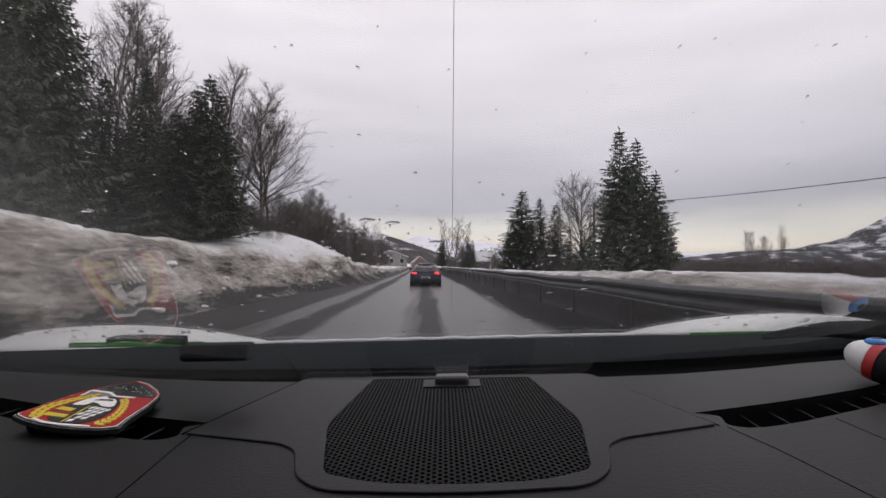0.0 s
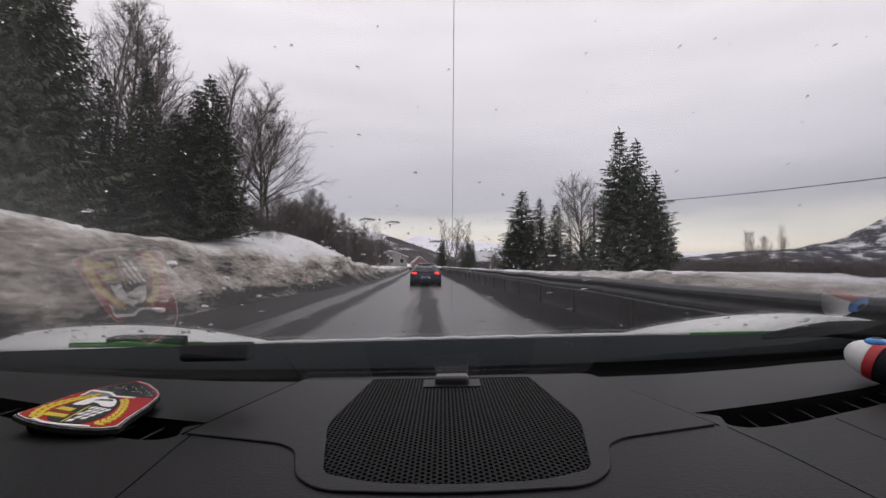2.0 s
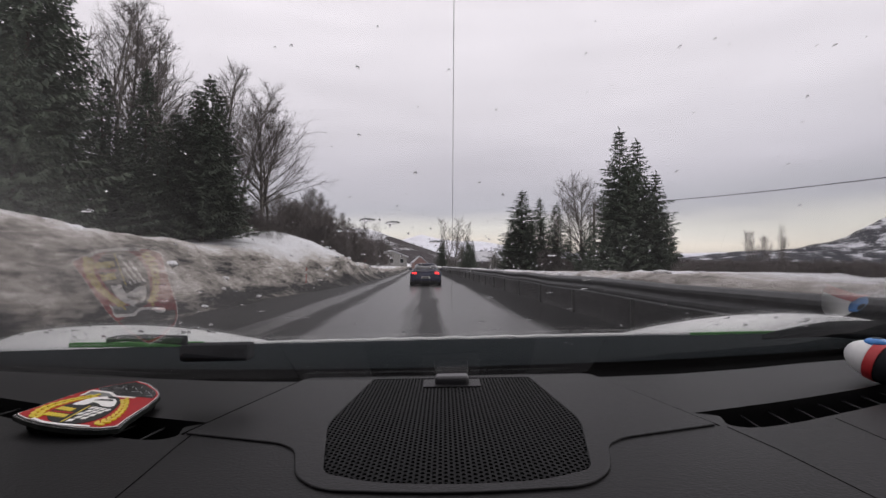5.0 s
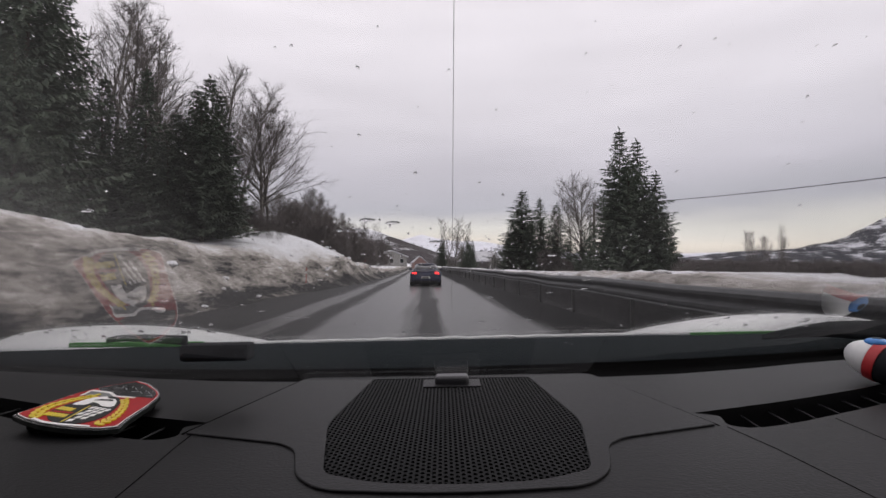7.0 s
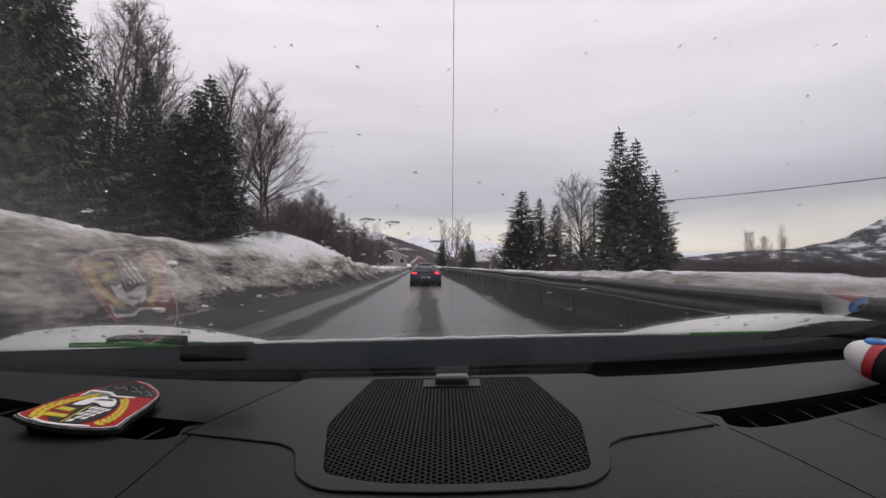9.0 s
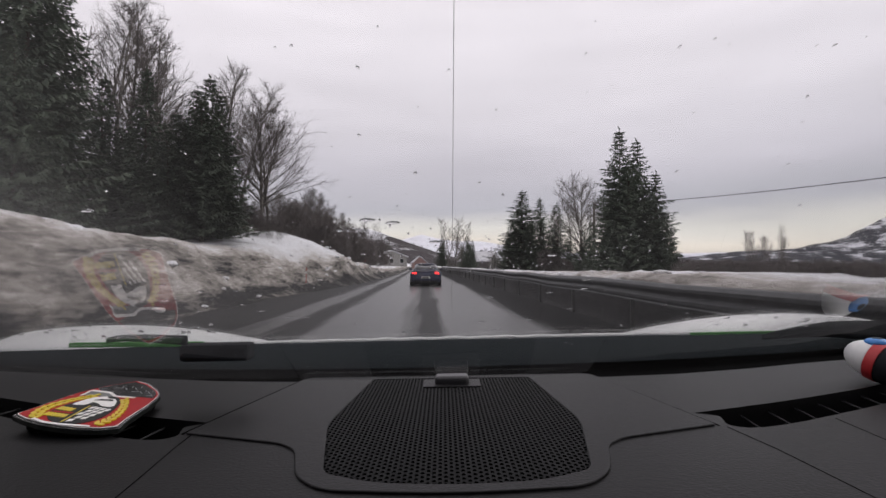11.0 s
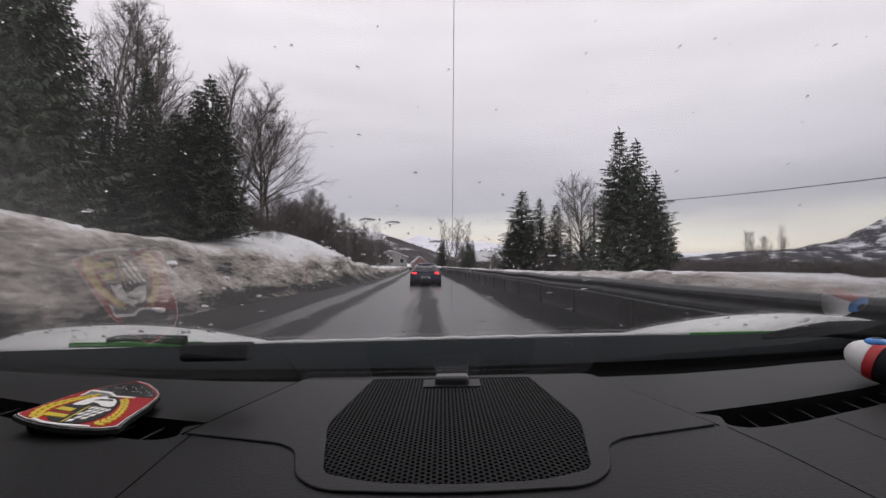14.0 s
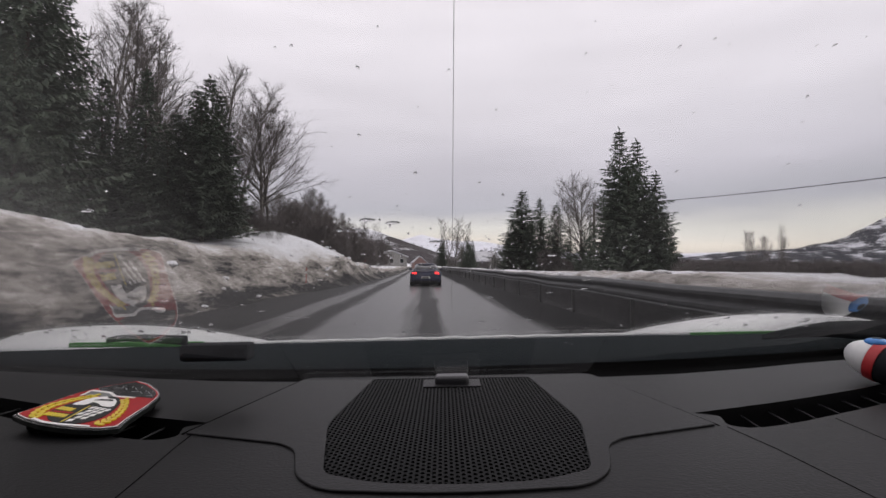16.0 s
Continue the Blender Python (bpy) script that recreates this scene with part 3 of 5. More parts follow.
def bare_tree_meshes(seed, height, stems=1, spread=0.35, limbs=22, first=0.3, thick=0.011, steep=(0.75, 1.5)):
    rng = random.Random(seed)
    wood, twigs = Sticks(), Sticks()
    for s in range(stems):
        lean = spread * (0.35 if stems == 1 else 1.0)
        ang = rng.uniform(0, 6.283) if stems == 1 else 6.283 * s / stems + rng.uniform(-0.4, 0.4)
        tilt = rng.uniform(0.02, 0.12) if stems == 1 else rng.uniform(0.12, 0.34)
        d = Vector((math.cos(ang) * tilt, math.sin(ang) * tilt, 1)).normalized()
        h = height * (1 if s == 0 else rng.uniform(0.72, 0.98))
        p0 = Vector((math.cos(ang) * 0.15, math.sin(ang) * 0.15, -0.3)) if stems > 1 else Vector((0, 0, -0.3))
        pts = wood.limb(p0, d, h, h * thick, 11, 6, rng, 0.045, 0.03, 0.12)
        count = limbs if stems == 1 else int(limbs * 0.62)
        for i in range(count):
            f = first + (0.97 - first) * (i / count) ** 0.9 + rng.uniform(-0.02, 0.02)
            f = min(0.985, max(0.05, f))
            k = min(10, int(f * 11))
            base_p = pts[k].lerp(pts[k + 1], f * 11 - k)
            az = i * 2.4 + rng.uniform(-0.5, 0.5)
            up = rng.uniform(*steep)
            bd = Vector((math.cos(az), math.sin(az), up)).normalized()
            ln = h * spread * (1.15 - f) * rng.uniform(0.7, 1.15) + 0.35
            lp = wood.limb(base_p, bd, ln, h * thick * 0.40 * (1.15 - f) + 0.005, 4, 4, rng, 0.12, 0.10, 0.3)
            for j in range(9):
                g = 0.25 + 0.75 * j / 9
                m = min(3, int(g * 4))
                q = lp[m].lerp(lp[m + 1], g * 4 - m)
                bd2 = (lp[m + 1] - lp[m]).normalized() + Vector((rng.gauss(0, 0.55), rng.gauss(0, 0.55), rng.gauss(0.15, 0.4)))
                l2 = ln * rng.uniform(0.22, 0.48) * (1.2 - 0.5 * g) + 0.15
                tp = twigs.limb(q, bd2.normalized(), l2, 0.009, 3, 3, rng, 0.16, 0.06, 0.5)
                for w in range(6):
                    c = tp[min(2, w % 3)].lerp(tp[min(3, w % 3 + 1)], rng.random())
                    bd3 = bd2.normalized() + Vector((rng.gauss(0, 0.6), rng.gauss(0, 0.6), rng.gauss(0.05, 0.5)))
                    twigs.limb(c, bd3.normalized(), l2 * rng.uniform(0.35, 0.75), 0.0055, 2, 3, rng, 0.2, -0.02, 0.5)
    return mesh_of("trunk", wood.v, wood.f, M_BARK, True), mesh_of("crown", twigs.v, twigs.f, M_TWIG)


def spruce_meshes(seed, height, width, bare=0.08):
    rng = random.Random(seed)
    wood, twig = Sticks(), Sticks()
    wood.limb(Vector((0, 0, -0.4)), Vector((0, 0, 1)), height + 0.3, height * 0.014, 8, 7, rng, 0.008, 0.02, 0.06)
    v, f = [], []

    def blade(p, d, side, ln, wd):
        k = len(v)
        q = p + d * ln
        m = p.lerp(q, 0.45)
        v.extend([p, m + side * wd, q, m - side * wd])
        f.append((k, k + 1, k + 2, k + 3))

    levels = int(height * 3.1)
    for i in range(levels):
        t = bare + (1 - bare) * i / levels
        z = height * t
        reach = width * 0.5 * ((1 - t) ** 0.78) * rng.uniform(0.78, 1.15) + 0.12
        n = 5 + int(4 * (1 - t))
        for k in range(n):
            az = 6.283 * k / n + i * 1.7 + rng.uniform(-0.35, 0.35)
            lobe = 0.62 + 0.76 * (0.5 + 0.5 * noise.noise(Vector((math.cos(az) * 1.3 + seed, math.sin(az) * 1.3, z * 0.55))))
            ln = reach * rng.uniform(0.70, 1.15) * lobe
            out = Vector((math.cos(az), math.sin(az), 0))
            side = Vector((-math.sin(az), math.cos(az), 0))
            p = Vector((0, 0, z))
            droop = 0.25 + 0.35 * (1 - t)
            prev = p
            steps = max(3, int(ln * 4.2))
            for s in range(1, steps + 1):
                u = s / steps
                c = p + out * (ln * u) + Vector((0, 0, ln * (-droop * u + 0.85 * droop * u * u)))
                twig.add(prev, c, 0.016 * (1 - 0.6 * u), 0.012 * (1 - 0.6 * u), 3)
                prev = c
                size = 0.16 + 0.30 * (1 - 0.55 * u) * min(1.0, ln / 1.4)
                for sg in (-1, 1, -1, 1, -1, 1):
                    dd = (out * rng.uniform(0.5, 1.0) + side * sg * rng.uniform(0.5, 1.1) + Vector((0, 0, rng.uniform(-0.6, 0.05)))).normalized()
                    blade(c, dd, dd.cross(Vector((rng.gauss(0, 0.5), rng.gauss(0, 0.5), 1))).normalized(), size * rng.uniform(0.8, 1.6), size * 0.20)
                dd = (out * 0.5 + side * rng.gauss(0, 0.35) + Vector((0, 0, -1.0))).normalized()
                blade(c, dd, side, size * rng.uniform(0.8, 1.4), size * 0.24)
            blade(prev, (out + Vector((0, 0, 0.12))).normalized(), side, 0.22, 0.06)
    for k in range(7):
        az = 6.283 * k / 7
        blade(Vector((0, 0, height - 0.1 * k)), Vector((math.cos(az) * 0.5, math.sin(az) * 0.5, 1)).normalized(), Vector((-math.sin(az), math.cos(az), 0)), 0.32, 0.05)
    return mesh_of("trunk", wood.v, wood.f, M_TRUNK), mesh_of("crown", v, f, M_NEEDLE), mesh_of("branches", twig.v, twig.f, M_TRUNK)


def tree_kind(name, meshes, mats, label, category, group):
    """A prototype that is set down at its first place, and copied for all the others."""
    store = {}

    def plant(x, y, scale=1.0, turn=0.0, sink=0.0, label_here="", wide=1.0):
        z = ground_at(x, y) - sink
        if "ob" not in store:
            t = thing(name, (0, 0, 0), label, category, group)
            for nm, me, mt in zip(("trunk", "crown", "branches"), meshes, mats):
                ob = part(nm, me, mt, t)
                if nm != "trunk":
                    tagged(ob, kind="stuff")
            store["ob"] = t
        else:
            t = copy_thing(store["ob"], Matrix())
        t.matrix_basis = pose(x, y, z, 0, 0, turn) @ Matrix.Diagonal((scale * wide, scale * wide, scale, 1))
        if label_here:
            tagged(t, label_here)
        return t
    return plant


B_LABEL = "tall leafless birch with a pale trunk standing in snow"
birches = [tree_kind("birch_tree", bare_tree_meshes(s, 11.0, 1, 0.30, 24, 0.28), (M_BARK, M_TWIG), B_LABEL, "tree", "roadside birches") for s in (1, 2, 3, 4)]
clumps = [tree_kind("alder_tree", bare_tree_meshes(s, 8.0, 6, 0.36, 30, 0.20, 0.0055), (M_BARK, M_TWIG),
                    "leafless many-stemmed alder with fine grey twigs in snow", "tree", "roadside alders") for s in (11, 12)]
rounds = [tree_kind("broad_tree", bare_tree_meshes(s, 9.0, 1, 0.50, 34, 0.22, 0.013, (0.35, 1.0)), (M_BARK, M_TWIG),
                    "leafless round-crowned tree with spreading fine twigs", "tree", "roadside broad trees") for s in (31, 32)]
scrubs = [tree_kind("scrub_bush", bare_tree_meshes(s, 3.0, 5, 0.42, 13, 0.12, 0.0065), (M_BARK, M_TWIG),
                    "leafless low scrub with thin grey-brown twigs in snow", "bush", "roadside scrub") for s in (41, 42, 43)]
S_LABEL = "dark green spruce with drooping branches beside the road"
spruces = [tree_kind("spruce_tree", spruce_meshes(s, 12.0, w), (M_TRUNK, M_NEEDLE, M_TRUNK), S_LABEL, "tree", "roadside spruces") for s, w in ((21, 7.2), (22, 5.6), (23, 4.4))]

rng = random.Random(5)


def spot(share, d):
    """A place d metres ahead and share thousandths of that to the right."""
    return share * d / 1000.0, d


# left of the road: spruces, birches and an alder on the snowy rise
for tan, d, kind, size, wide in ((-430, 24, 2, 0.60, 1.3), (-410, 24.5, 2, 0.55, 1.15), (-453, 25, 1, 0.58, 1.2), (-442, 23, 1, 0.50, 1.2), (-490, 25, 1, 0.50, 1.2), (-475, 24, 1, 0.44, 1.1), (-505, 23, 1, 0.40, 1.2), (-546, 27, 2, 0.74, 1.1),
                                 (-535, 22, 1, 0.34, 1.2), (-590, 21, 0, 0.36, 1.2), (-625, 26, 2, 0.66, 1.2), (-715, 22, 1, 0.92, 1.0),
                                 (-770, 19, 1, 0.95, 1.1), (-830, 23, 0, 0.95, 1.0), (-870, 20, 1, 0.9, 1.1), (-790, 16.5, 0, 0.5, 1.0), (-575, 24, 1, 0.42, 1.2)):
    spruces[kind](*spot(tan, d), size, rng.uniform(0, 360), 0.0, "", wide)
for tan, d, kind, size in ((-470, 33, 2, 1.20), (-376, 36, 1, 1.05), (-410, 34, 0, 1.05), (-440, 38, 3, 1.25), (-500, 36, 3, 1.25), (-530, 33, 0, 1.20), (-590, 30, 1, 1.20), (-640, 33, 2, 1.35), (-612, 27, 0, 1.15), (-555, 30, 3, 1.2), (-720, 36, 3, 1.4), (-770, 28, 0, 1.15)):
    birches[kind](*spot(tan, d), size, rng.uniform(0, 360))
rounds[1](*spot(-330, 30), 0.86, 40, 0.0, "", 1.15)
rounds[0](*spot(-320, 31.5), 0.76, 140, 0.0, "", 1.15)
rounds[0](*spot(-333, 32), 0.74, 290, 0.0, "", 1.1)
for tan, d, size in ((-362, 28.5, 0.55), (-350, 29, 0.62), (-341, 28, 0.45), (-318, 28.5, 0.40), (-300, 29.5, 0.48)):
    scrubs[int(size * 100) % 3](*spot(tan, d), size, rng.uniform(0, 360))
for tan, d, size in ((-272, 46, 0.78), (-255, 48, 0.80), (-240, 52, 0.80), (-225, 56, 0.78), (-212, 60, 0.76), (-200, 66, 0.76), (-186, 72, 0.76), (-174, 80, 0.74), (-285, 43, 0.62), (-164, 88, 0.72)):
    clumps[int(d) % 2](*spot(tan, d), size, rng.uniform(0, 360), 0.0, "", 1.25)
    birches[int(d) % 4](*spot(tan + 6, d + 3), size * 0.80, rng.uniform(0, 360))
for k in range(70):
    d = 42 + 120 * rng.random() ** 1.2
    lat = -rng.uniform(9.5, 22) - 0.02 * d
    birches[k % 4](lat + float(line_x(d)), d, rng.uniform(0.42, 0.66), rng.uniform(0, 360))
for k in range(26):
    d = rng.uniform(78, 165)
    birches[k % 4](float(line_x(d)) - rng.uniform(6.5, 13), d, rng.uniform(0.50, 0.74), rng.uniform(0, 360))
for k in range(90):
    d = rng.uniform(38, 150)
    lat = -rng.uniform(7.5, 15)
    scrubs[k % 3](lat + float(line_x(d)), d, rng.uniform(0.8, 1.4), rng.uniform(0, 360))
# right of the road: spruces behind the rail
for tan, d, kind, size, wide in ((324, 37, 1, 0.85, 1.0), (355, 38, 1, 0.84, 0.95), (340, 36, 1, 0.66, 1.25), (391, 36, 1, 0.62, 1.1), (408, 37, 1, 0.42, 1.1), (306, 39, 1, 0.60, 1.0), (372, 39, 0, 0.64, 0.9),
                                 (145, 60, 1, 0.74, 1.6), (177, 61, 2, 0.70, 1.4), (208, 58, 2, 0.64, 1.5), (118, 62, 0, 0.36, 1.0), (128, 61, 1, 0.48, 1.1), (160, 58, 1, 0.42, 1.2), (232, 56, 2, 0.42, 1.1), (270, 46, 2, 0.40, 1.0), (258, 50, 1, 0.36, 1.0)):
    spruces[kind](*spot(tan, d), size, rng.uniform(0, 360), 0.0, "", wide)
rounds[0](*spot(256, 50), 1.05, 20)
rounds[1](*spot(248, 51), 0.98, 200)
for k in range(26):
    d = rng.uniform(46, 72)
    scrubs[k % 3](*spot(rng.uniform(110, 380), d), rng.uniform(0.4, 0.7), rng.uniform(0, 360))
for k in range(90):
    d = rng.uniform(30, 78)
    x, y = spot(rng.uniform(430, 850), d)
    tall = 1.2 + rng.uniform(0.002, 0.011) * d - ground_at(x, y)
    scrubs[k % 3](x, y, max(0.2, tall / 3.0), rng.uniform(0, 360), 0.0, "", 1.5)
for k in range(26):
    d = rng.uniform(85, 170)
    x = float(line_x(d)) + rng.uniform(7, 30)
    (birches[k % 4] if k % 3 else clumps[k % 2])(x, d, rng.uniform(0.4, 0.65), rng.uniform(0, 360))
for k in range(9):
    birches[k % 4](*spot(558 + 8.5 * k + rng.uniform(-3, 3), rng.uniform(112, 128)), rng.uniform(1.1, 1.5), rng.uniform(0, 360), 0.0, "", 0.6)
# snow stakes along the ploughed bank
for y in (26.0, 48.0, 70.0):
    x = float(line_x(y)) - 6.2 + 0.02 * y
    z = ground_at(x, y)
    t = thing("snow_stake", (x, y, z), "thin red and white snow stake in the bank", "snow stake", "snow stakes")
    part("stick", tube((x, y, z - 0.3), (x + 0.04, y, z + 0.75), 0.013, 0.012, 8), M_RED, t)
    part("band", tube((x + 0.026, y, z + 0.40), (x + 0.030, y, z + 0.52), 0.0145, 0.0145, 8), M_PLATE, t)
# scrub and woods on the low ground to the right and along the road ahead
for k in range(110):
    d = rng.uniform(58, 170)
    scrubs[k % 3](*spot(rng.uniform(430, 900), d), rng.uniform(0.8, 1.5), rng.uniform(0, 360))
for k in range(60):
    d = rng.uniform(150, 300)
    x = float(line_x(min(d, 240))) + rng.choice((-1, 1)) * rng.uniform(6, 46)
    (clumps[k % 2] if k % 3 else spruces[k % 3])(x, d, rng.uniform(0.55, 0.9), rng.uniform(0, 360))
for tan, d, size in ((46, 88, 0.44), (54, 92, 0.40), (38, 100, 0.34)):
    spruces[1](*spot(tan, d), size, rng.uniform(0, 360))
for tan, d in ((14, 80), (22, 88), (34, 95)):
    birches[1](*spot(tan, d), 0.75, rng.uniform(0, 360))


# ---------------------------------------------------------------- the car that carries the camera
# The cabin is laid out 1.25 times its size round the eye and brought to its true size at the end.
Z = EYE - 0.18          # the dashboard's top
CX = 0.0095             # its middle
TILT = radians(24.0)
GLASS_RISE = math.tan(TILT)

car = thing("car", (0, 0, 0.0), "white car with matt dark bonnet, green pinstripes and wet windscreen", "car")


def glass_foot(x):
    """The windscreen's foot, bowed in plan."""
    return 0.872 + 0.08 * x + 0.26 * x * x


def glass_point(x, y, out=0.0):
    n = Vector((-(0.08 + 0.52 * x) * GLASS_RISE, GLASS_RISE, 1.0)).normalized()
    return Vector((x, y, Z + (glass_foot(x) - y) * GLASS_RISE)) + n * out


def on_glass(tx, tz, out=0.0):
    """The point of the glass on the way (tx, 1, tz) from the eye."""
    y = 0.6
    for _ in range(8):
        y = (Z - EYE + glass_foot(tx * y) * GLASS_RISE) / (tz + GLASS_RISE)
    return glass_point(tx * y, y, out)


def surface(nu, nv, fn):
    bm = bmesh.new()
    rows = [[bm.verts.new(fn(i / (nu - 1), j / (nv - 1))) for i in range(nu)] for j in range(nv)]
    for j in range(nv - 1):
        for i in range(nu - 1):
            bm.faces.new((rows[j][i], rows[j][i + 1], rows[j + 1][i + 1], rows[j + 1][i]))
    return bm


def windscreen():
    vs, fs = [], []
    nu, nv = 49, 25
    for layer, out in enumerate((0.0, 0.005)):
        for j in range(nv):
            for i in range(nu):
                x = -0.98 + 1.96 * i / (nu - 1)
                vs.append(glass_point(x, (glass_foot(x) + 0.03) * (1 - j / (nv - 1)) + 0.02 * j / (nv - 1), out))
        k = layer * nu * nv
        for j in range(nv - 1):
            for i in range(nu - 1):
                a = k + j * nu + i
                fs.append((a, a + 1, a + nu + 1, a + nu))
    ob = part("windscreen", mesh_of("windscreen", vs, fs, M_PANE, True), M_PANE, car, "clear wet windscreen glass")
    ob.visible_shadow = False
    # a fine dark wire runs up the middle of the glass
    w = bmesh.new()
    pts = [on_glass(0.0165 + 0.0052 * k / 10, -0.10 + 0.60 * k / 10, 0.006) for k in range(11)]
    for p, q in zip(pts, pts[1:]):
        tube(p, q, 0.00016, 0.00016, 5, w)
    part("wire", w, M_POST, ob, "thin grey wire on the glass")


windscreen()


def rolled(bm, lean=1.3):
    bmesh.ops.transform(bm, matrix=Matrix.Translation((0, 0, EYE)) @ pose(0, 0, 0, 0, -lean, 0) @ Matrix.Translation((0, 0, -EYE)), verts=bm.verts)
    return bm


CREST = 1.318


def bonnet_z(x, y):
    drop = max(0.0, y - CREST)
    return EYE - 0.1765 - 0.15 * drop - 0.28 * drop * drop - 0.003 * (x / 0.8) ** 2


def bonnet_point(u, v):
    x = -1.16 + 2.32 * u
    rear = 0.955 + 0.19 * x * x
    y = rear + (2.10 - rear) * v
    return (x, y, bonnet_z(x, y))


bm = surface(45, 25, bonnet_point)
bonnet = part("bonnet", rolled(bm), M_HOOD, car, "matt dark grey bonnet", True)
bm = bmesh.new()
rim = [(-0.56 + 1.16 * k / 150) for k in range(151)]
wav = lambda a: bonnet_z(a, CREST) + 0.0005 + 0.0024 * noise.noise(Vector((a * 24, 0, 0))) + 0.0016 * noise.noise(Vector((a * 90, 7, 0)))
for a, b in zip(rim, rim[1:]):
    tube((a, CREST + 0.005, wav(a)), (b, CREST + 0.005, wav(b)), 0.0052, 0.0052, 8, bm, False)
part("bonnet_edge", rolled(bm), M_WHITE, car, "white wet edge across the bonnet", True)


def wing(cx, half, peak, foot, name):
    """A bulging front wing behind the bonnet's crest, from the middle out to the car's side."""
    inner, outer = (cx + half, -1.26) if cx < 0 else (cx - half, 1.26)

    def place(u, v):
        y = CREST + 0.022 + 0.56 * v
        x = inner * y / 1.42 + (outer - inner * y / 1.42) * u
        q = (x * 1.42 / y - cx) / half
        hump = max(0.0, 1 - q * q) ** 1.25
        return (x, y, foot + (peak - foot) * hump * math.sin(math.pi * min(1.0, 0.22 + 0.62 * v)) ** 0.7)
    return part(name, surface(65, 17, place), M_WHITE, car, "white painted wing", True)


wing(-0.83, 0.72, EYE - 0.178, EYE - 0.330, "front_wing")
wing(0.88, 0.78, EYE - 0.142, EYE - 0.320, "front_wing")


def stripe(x0, x1, y, z0, z1, h):
    bm = bmesh.new()
    box((x1 - x0, 0.006, h), ((x0 + x1) / 2, y, (z0 + z1) / 2), (0, -math.degrees(math.atan2(z1 - z0, x1 - x0)), 0), 0.001, 1, bm)
    return part("pinstripe", bm, M_GREEN, car, "green pinstripe")


stripe(-0.892, -0.57, 1.312, EYE - 0.1905, EYE - 0.1870, 0.012)
stripe(0.590, 0.85, 1.312, EYE - 0.1655, EYE - 0.1600, 0.011)
part("cowl", rolled(box((2.2, 0.44, 0.03), (0, 1.02, EYE - 0.206), bevel=0.004)), M_COWL, car, "black plastic scuttle")


def wiper(ways, r0, r1, cover=None):
    """An arm that lies along the outer face of the glass, with a boxy end."""
    pts = [on_glass(tx, tz, 0.010) for tx, tz in ways]
    fine = []
    for k in range(len(pts) - 1):
        a, b, c, d = pts[max(0, k - 1)], pts[k], pts[k + 1], pts[min(len(pts) - 1, k + 2)]
        for i in range(6):
            t = i / 6
            fine.append(0.5 * (2 * b + (c - a) * t + (2 * a - 5 * b + 4 * c - d) * t * t + (3 * b - a - 3 * c + d) * t ** 3))
    fine.append(pts[-1])
    rings, n = [], 10
    bm = bmesh.new()
    for k, p in enumerate(fine):
        r = r0 + (r1 - r0) * k / (len(fine) - 1)
        rings.append([bm.verts.new(p + Vector((0, 0.7 * r * math.cos(6.283 * i / n), r * math.sin(6.283 * i / n)))) for i in range(n)])
    for a, b in zip(rings, rings[1:]):
        for i in range(n):
            bm.faces.new((a[i], a[(i + 1) % n], b[(i + 1) % n], b[i]))
    bm.faces.new(rings[0])
    bm.faces.new(rings[-1])
    w = part("wiper", bm, M_RUBBER, car, "black wiper arm resting on the glass", True)
    if cover:
        e = on_glass(*cover, 0.012)
        part("wiper_cover", box((0.096, 0.03, 0.024), tuple(e), (0, -1.3, 0), 0.006), M_RUBBER, w)


wiper(((-0.616, -0.1500), (-0.590, -0.1460), (-0.535, -0.1470), (-0.47, -0.1500)), 0.0035, 0.0065, (-0.413, -0.172))
wiper(((0.585, -0.142), (0.640, -0.134), (0.700, -0.128), (0.765, -0.128), (0.86, -0.132)), 0.004, 0.020)

# cabin shell round the camera: left wall added to block light, right window open
part("roof_lining", box((1.96, 2.3, 0.04), (0, -1.10, EYE + 0.25), bevel=0.01), M_TRIM, car)
for sx in (-1, 1):
    high = 0.78 if sx > 0 else 1.26
    part("door_lining", box((0.06, 2.3, high), (sx * 1.02, -0.90, 0.195 + high / 2), bevel=0.02), M_TRIM, car)
    part("door_pillar", box((0.06, 0.12, 0.66), (sx * 1.0, -0.95, EYE - 0.04), bevel=0.015), M_TRIM, car)
for sx in (-1, 1):
    bm = bmesh.new()
    for k in range(6):
        tube(glass_point(sx * 0.99, 1.12 * (1 - k / 6), 0.01), glass_point(sx * 0.99, 1.12 * (1 - (k + 1) / 6), 0.01), 0.05, 0.05, 10, bm)
    part("windscreen_pillar", bm, M_TRIM, car, "", True)
part("rear_seat_back", box((1.94, 0.18, 0.95), (0, -1.90, 0.78), bevel=0.05), M_TRIM, car)
part("cabin_floor", box((1.94, 2.9, 0.05), (0, -0.55, 0.28), bevel=0.01), M_TRIM, car)


# ---------------------------------------------------------------- the dashboard
dash = thing("dashboard", (0, 0.6, Z - 0.3), "black textured dashboard with a central speaker grille", "dashboard")


def mirror(points):
    return [(2 * CX - x, y) for x, y in points]


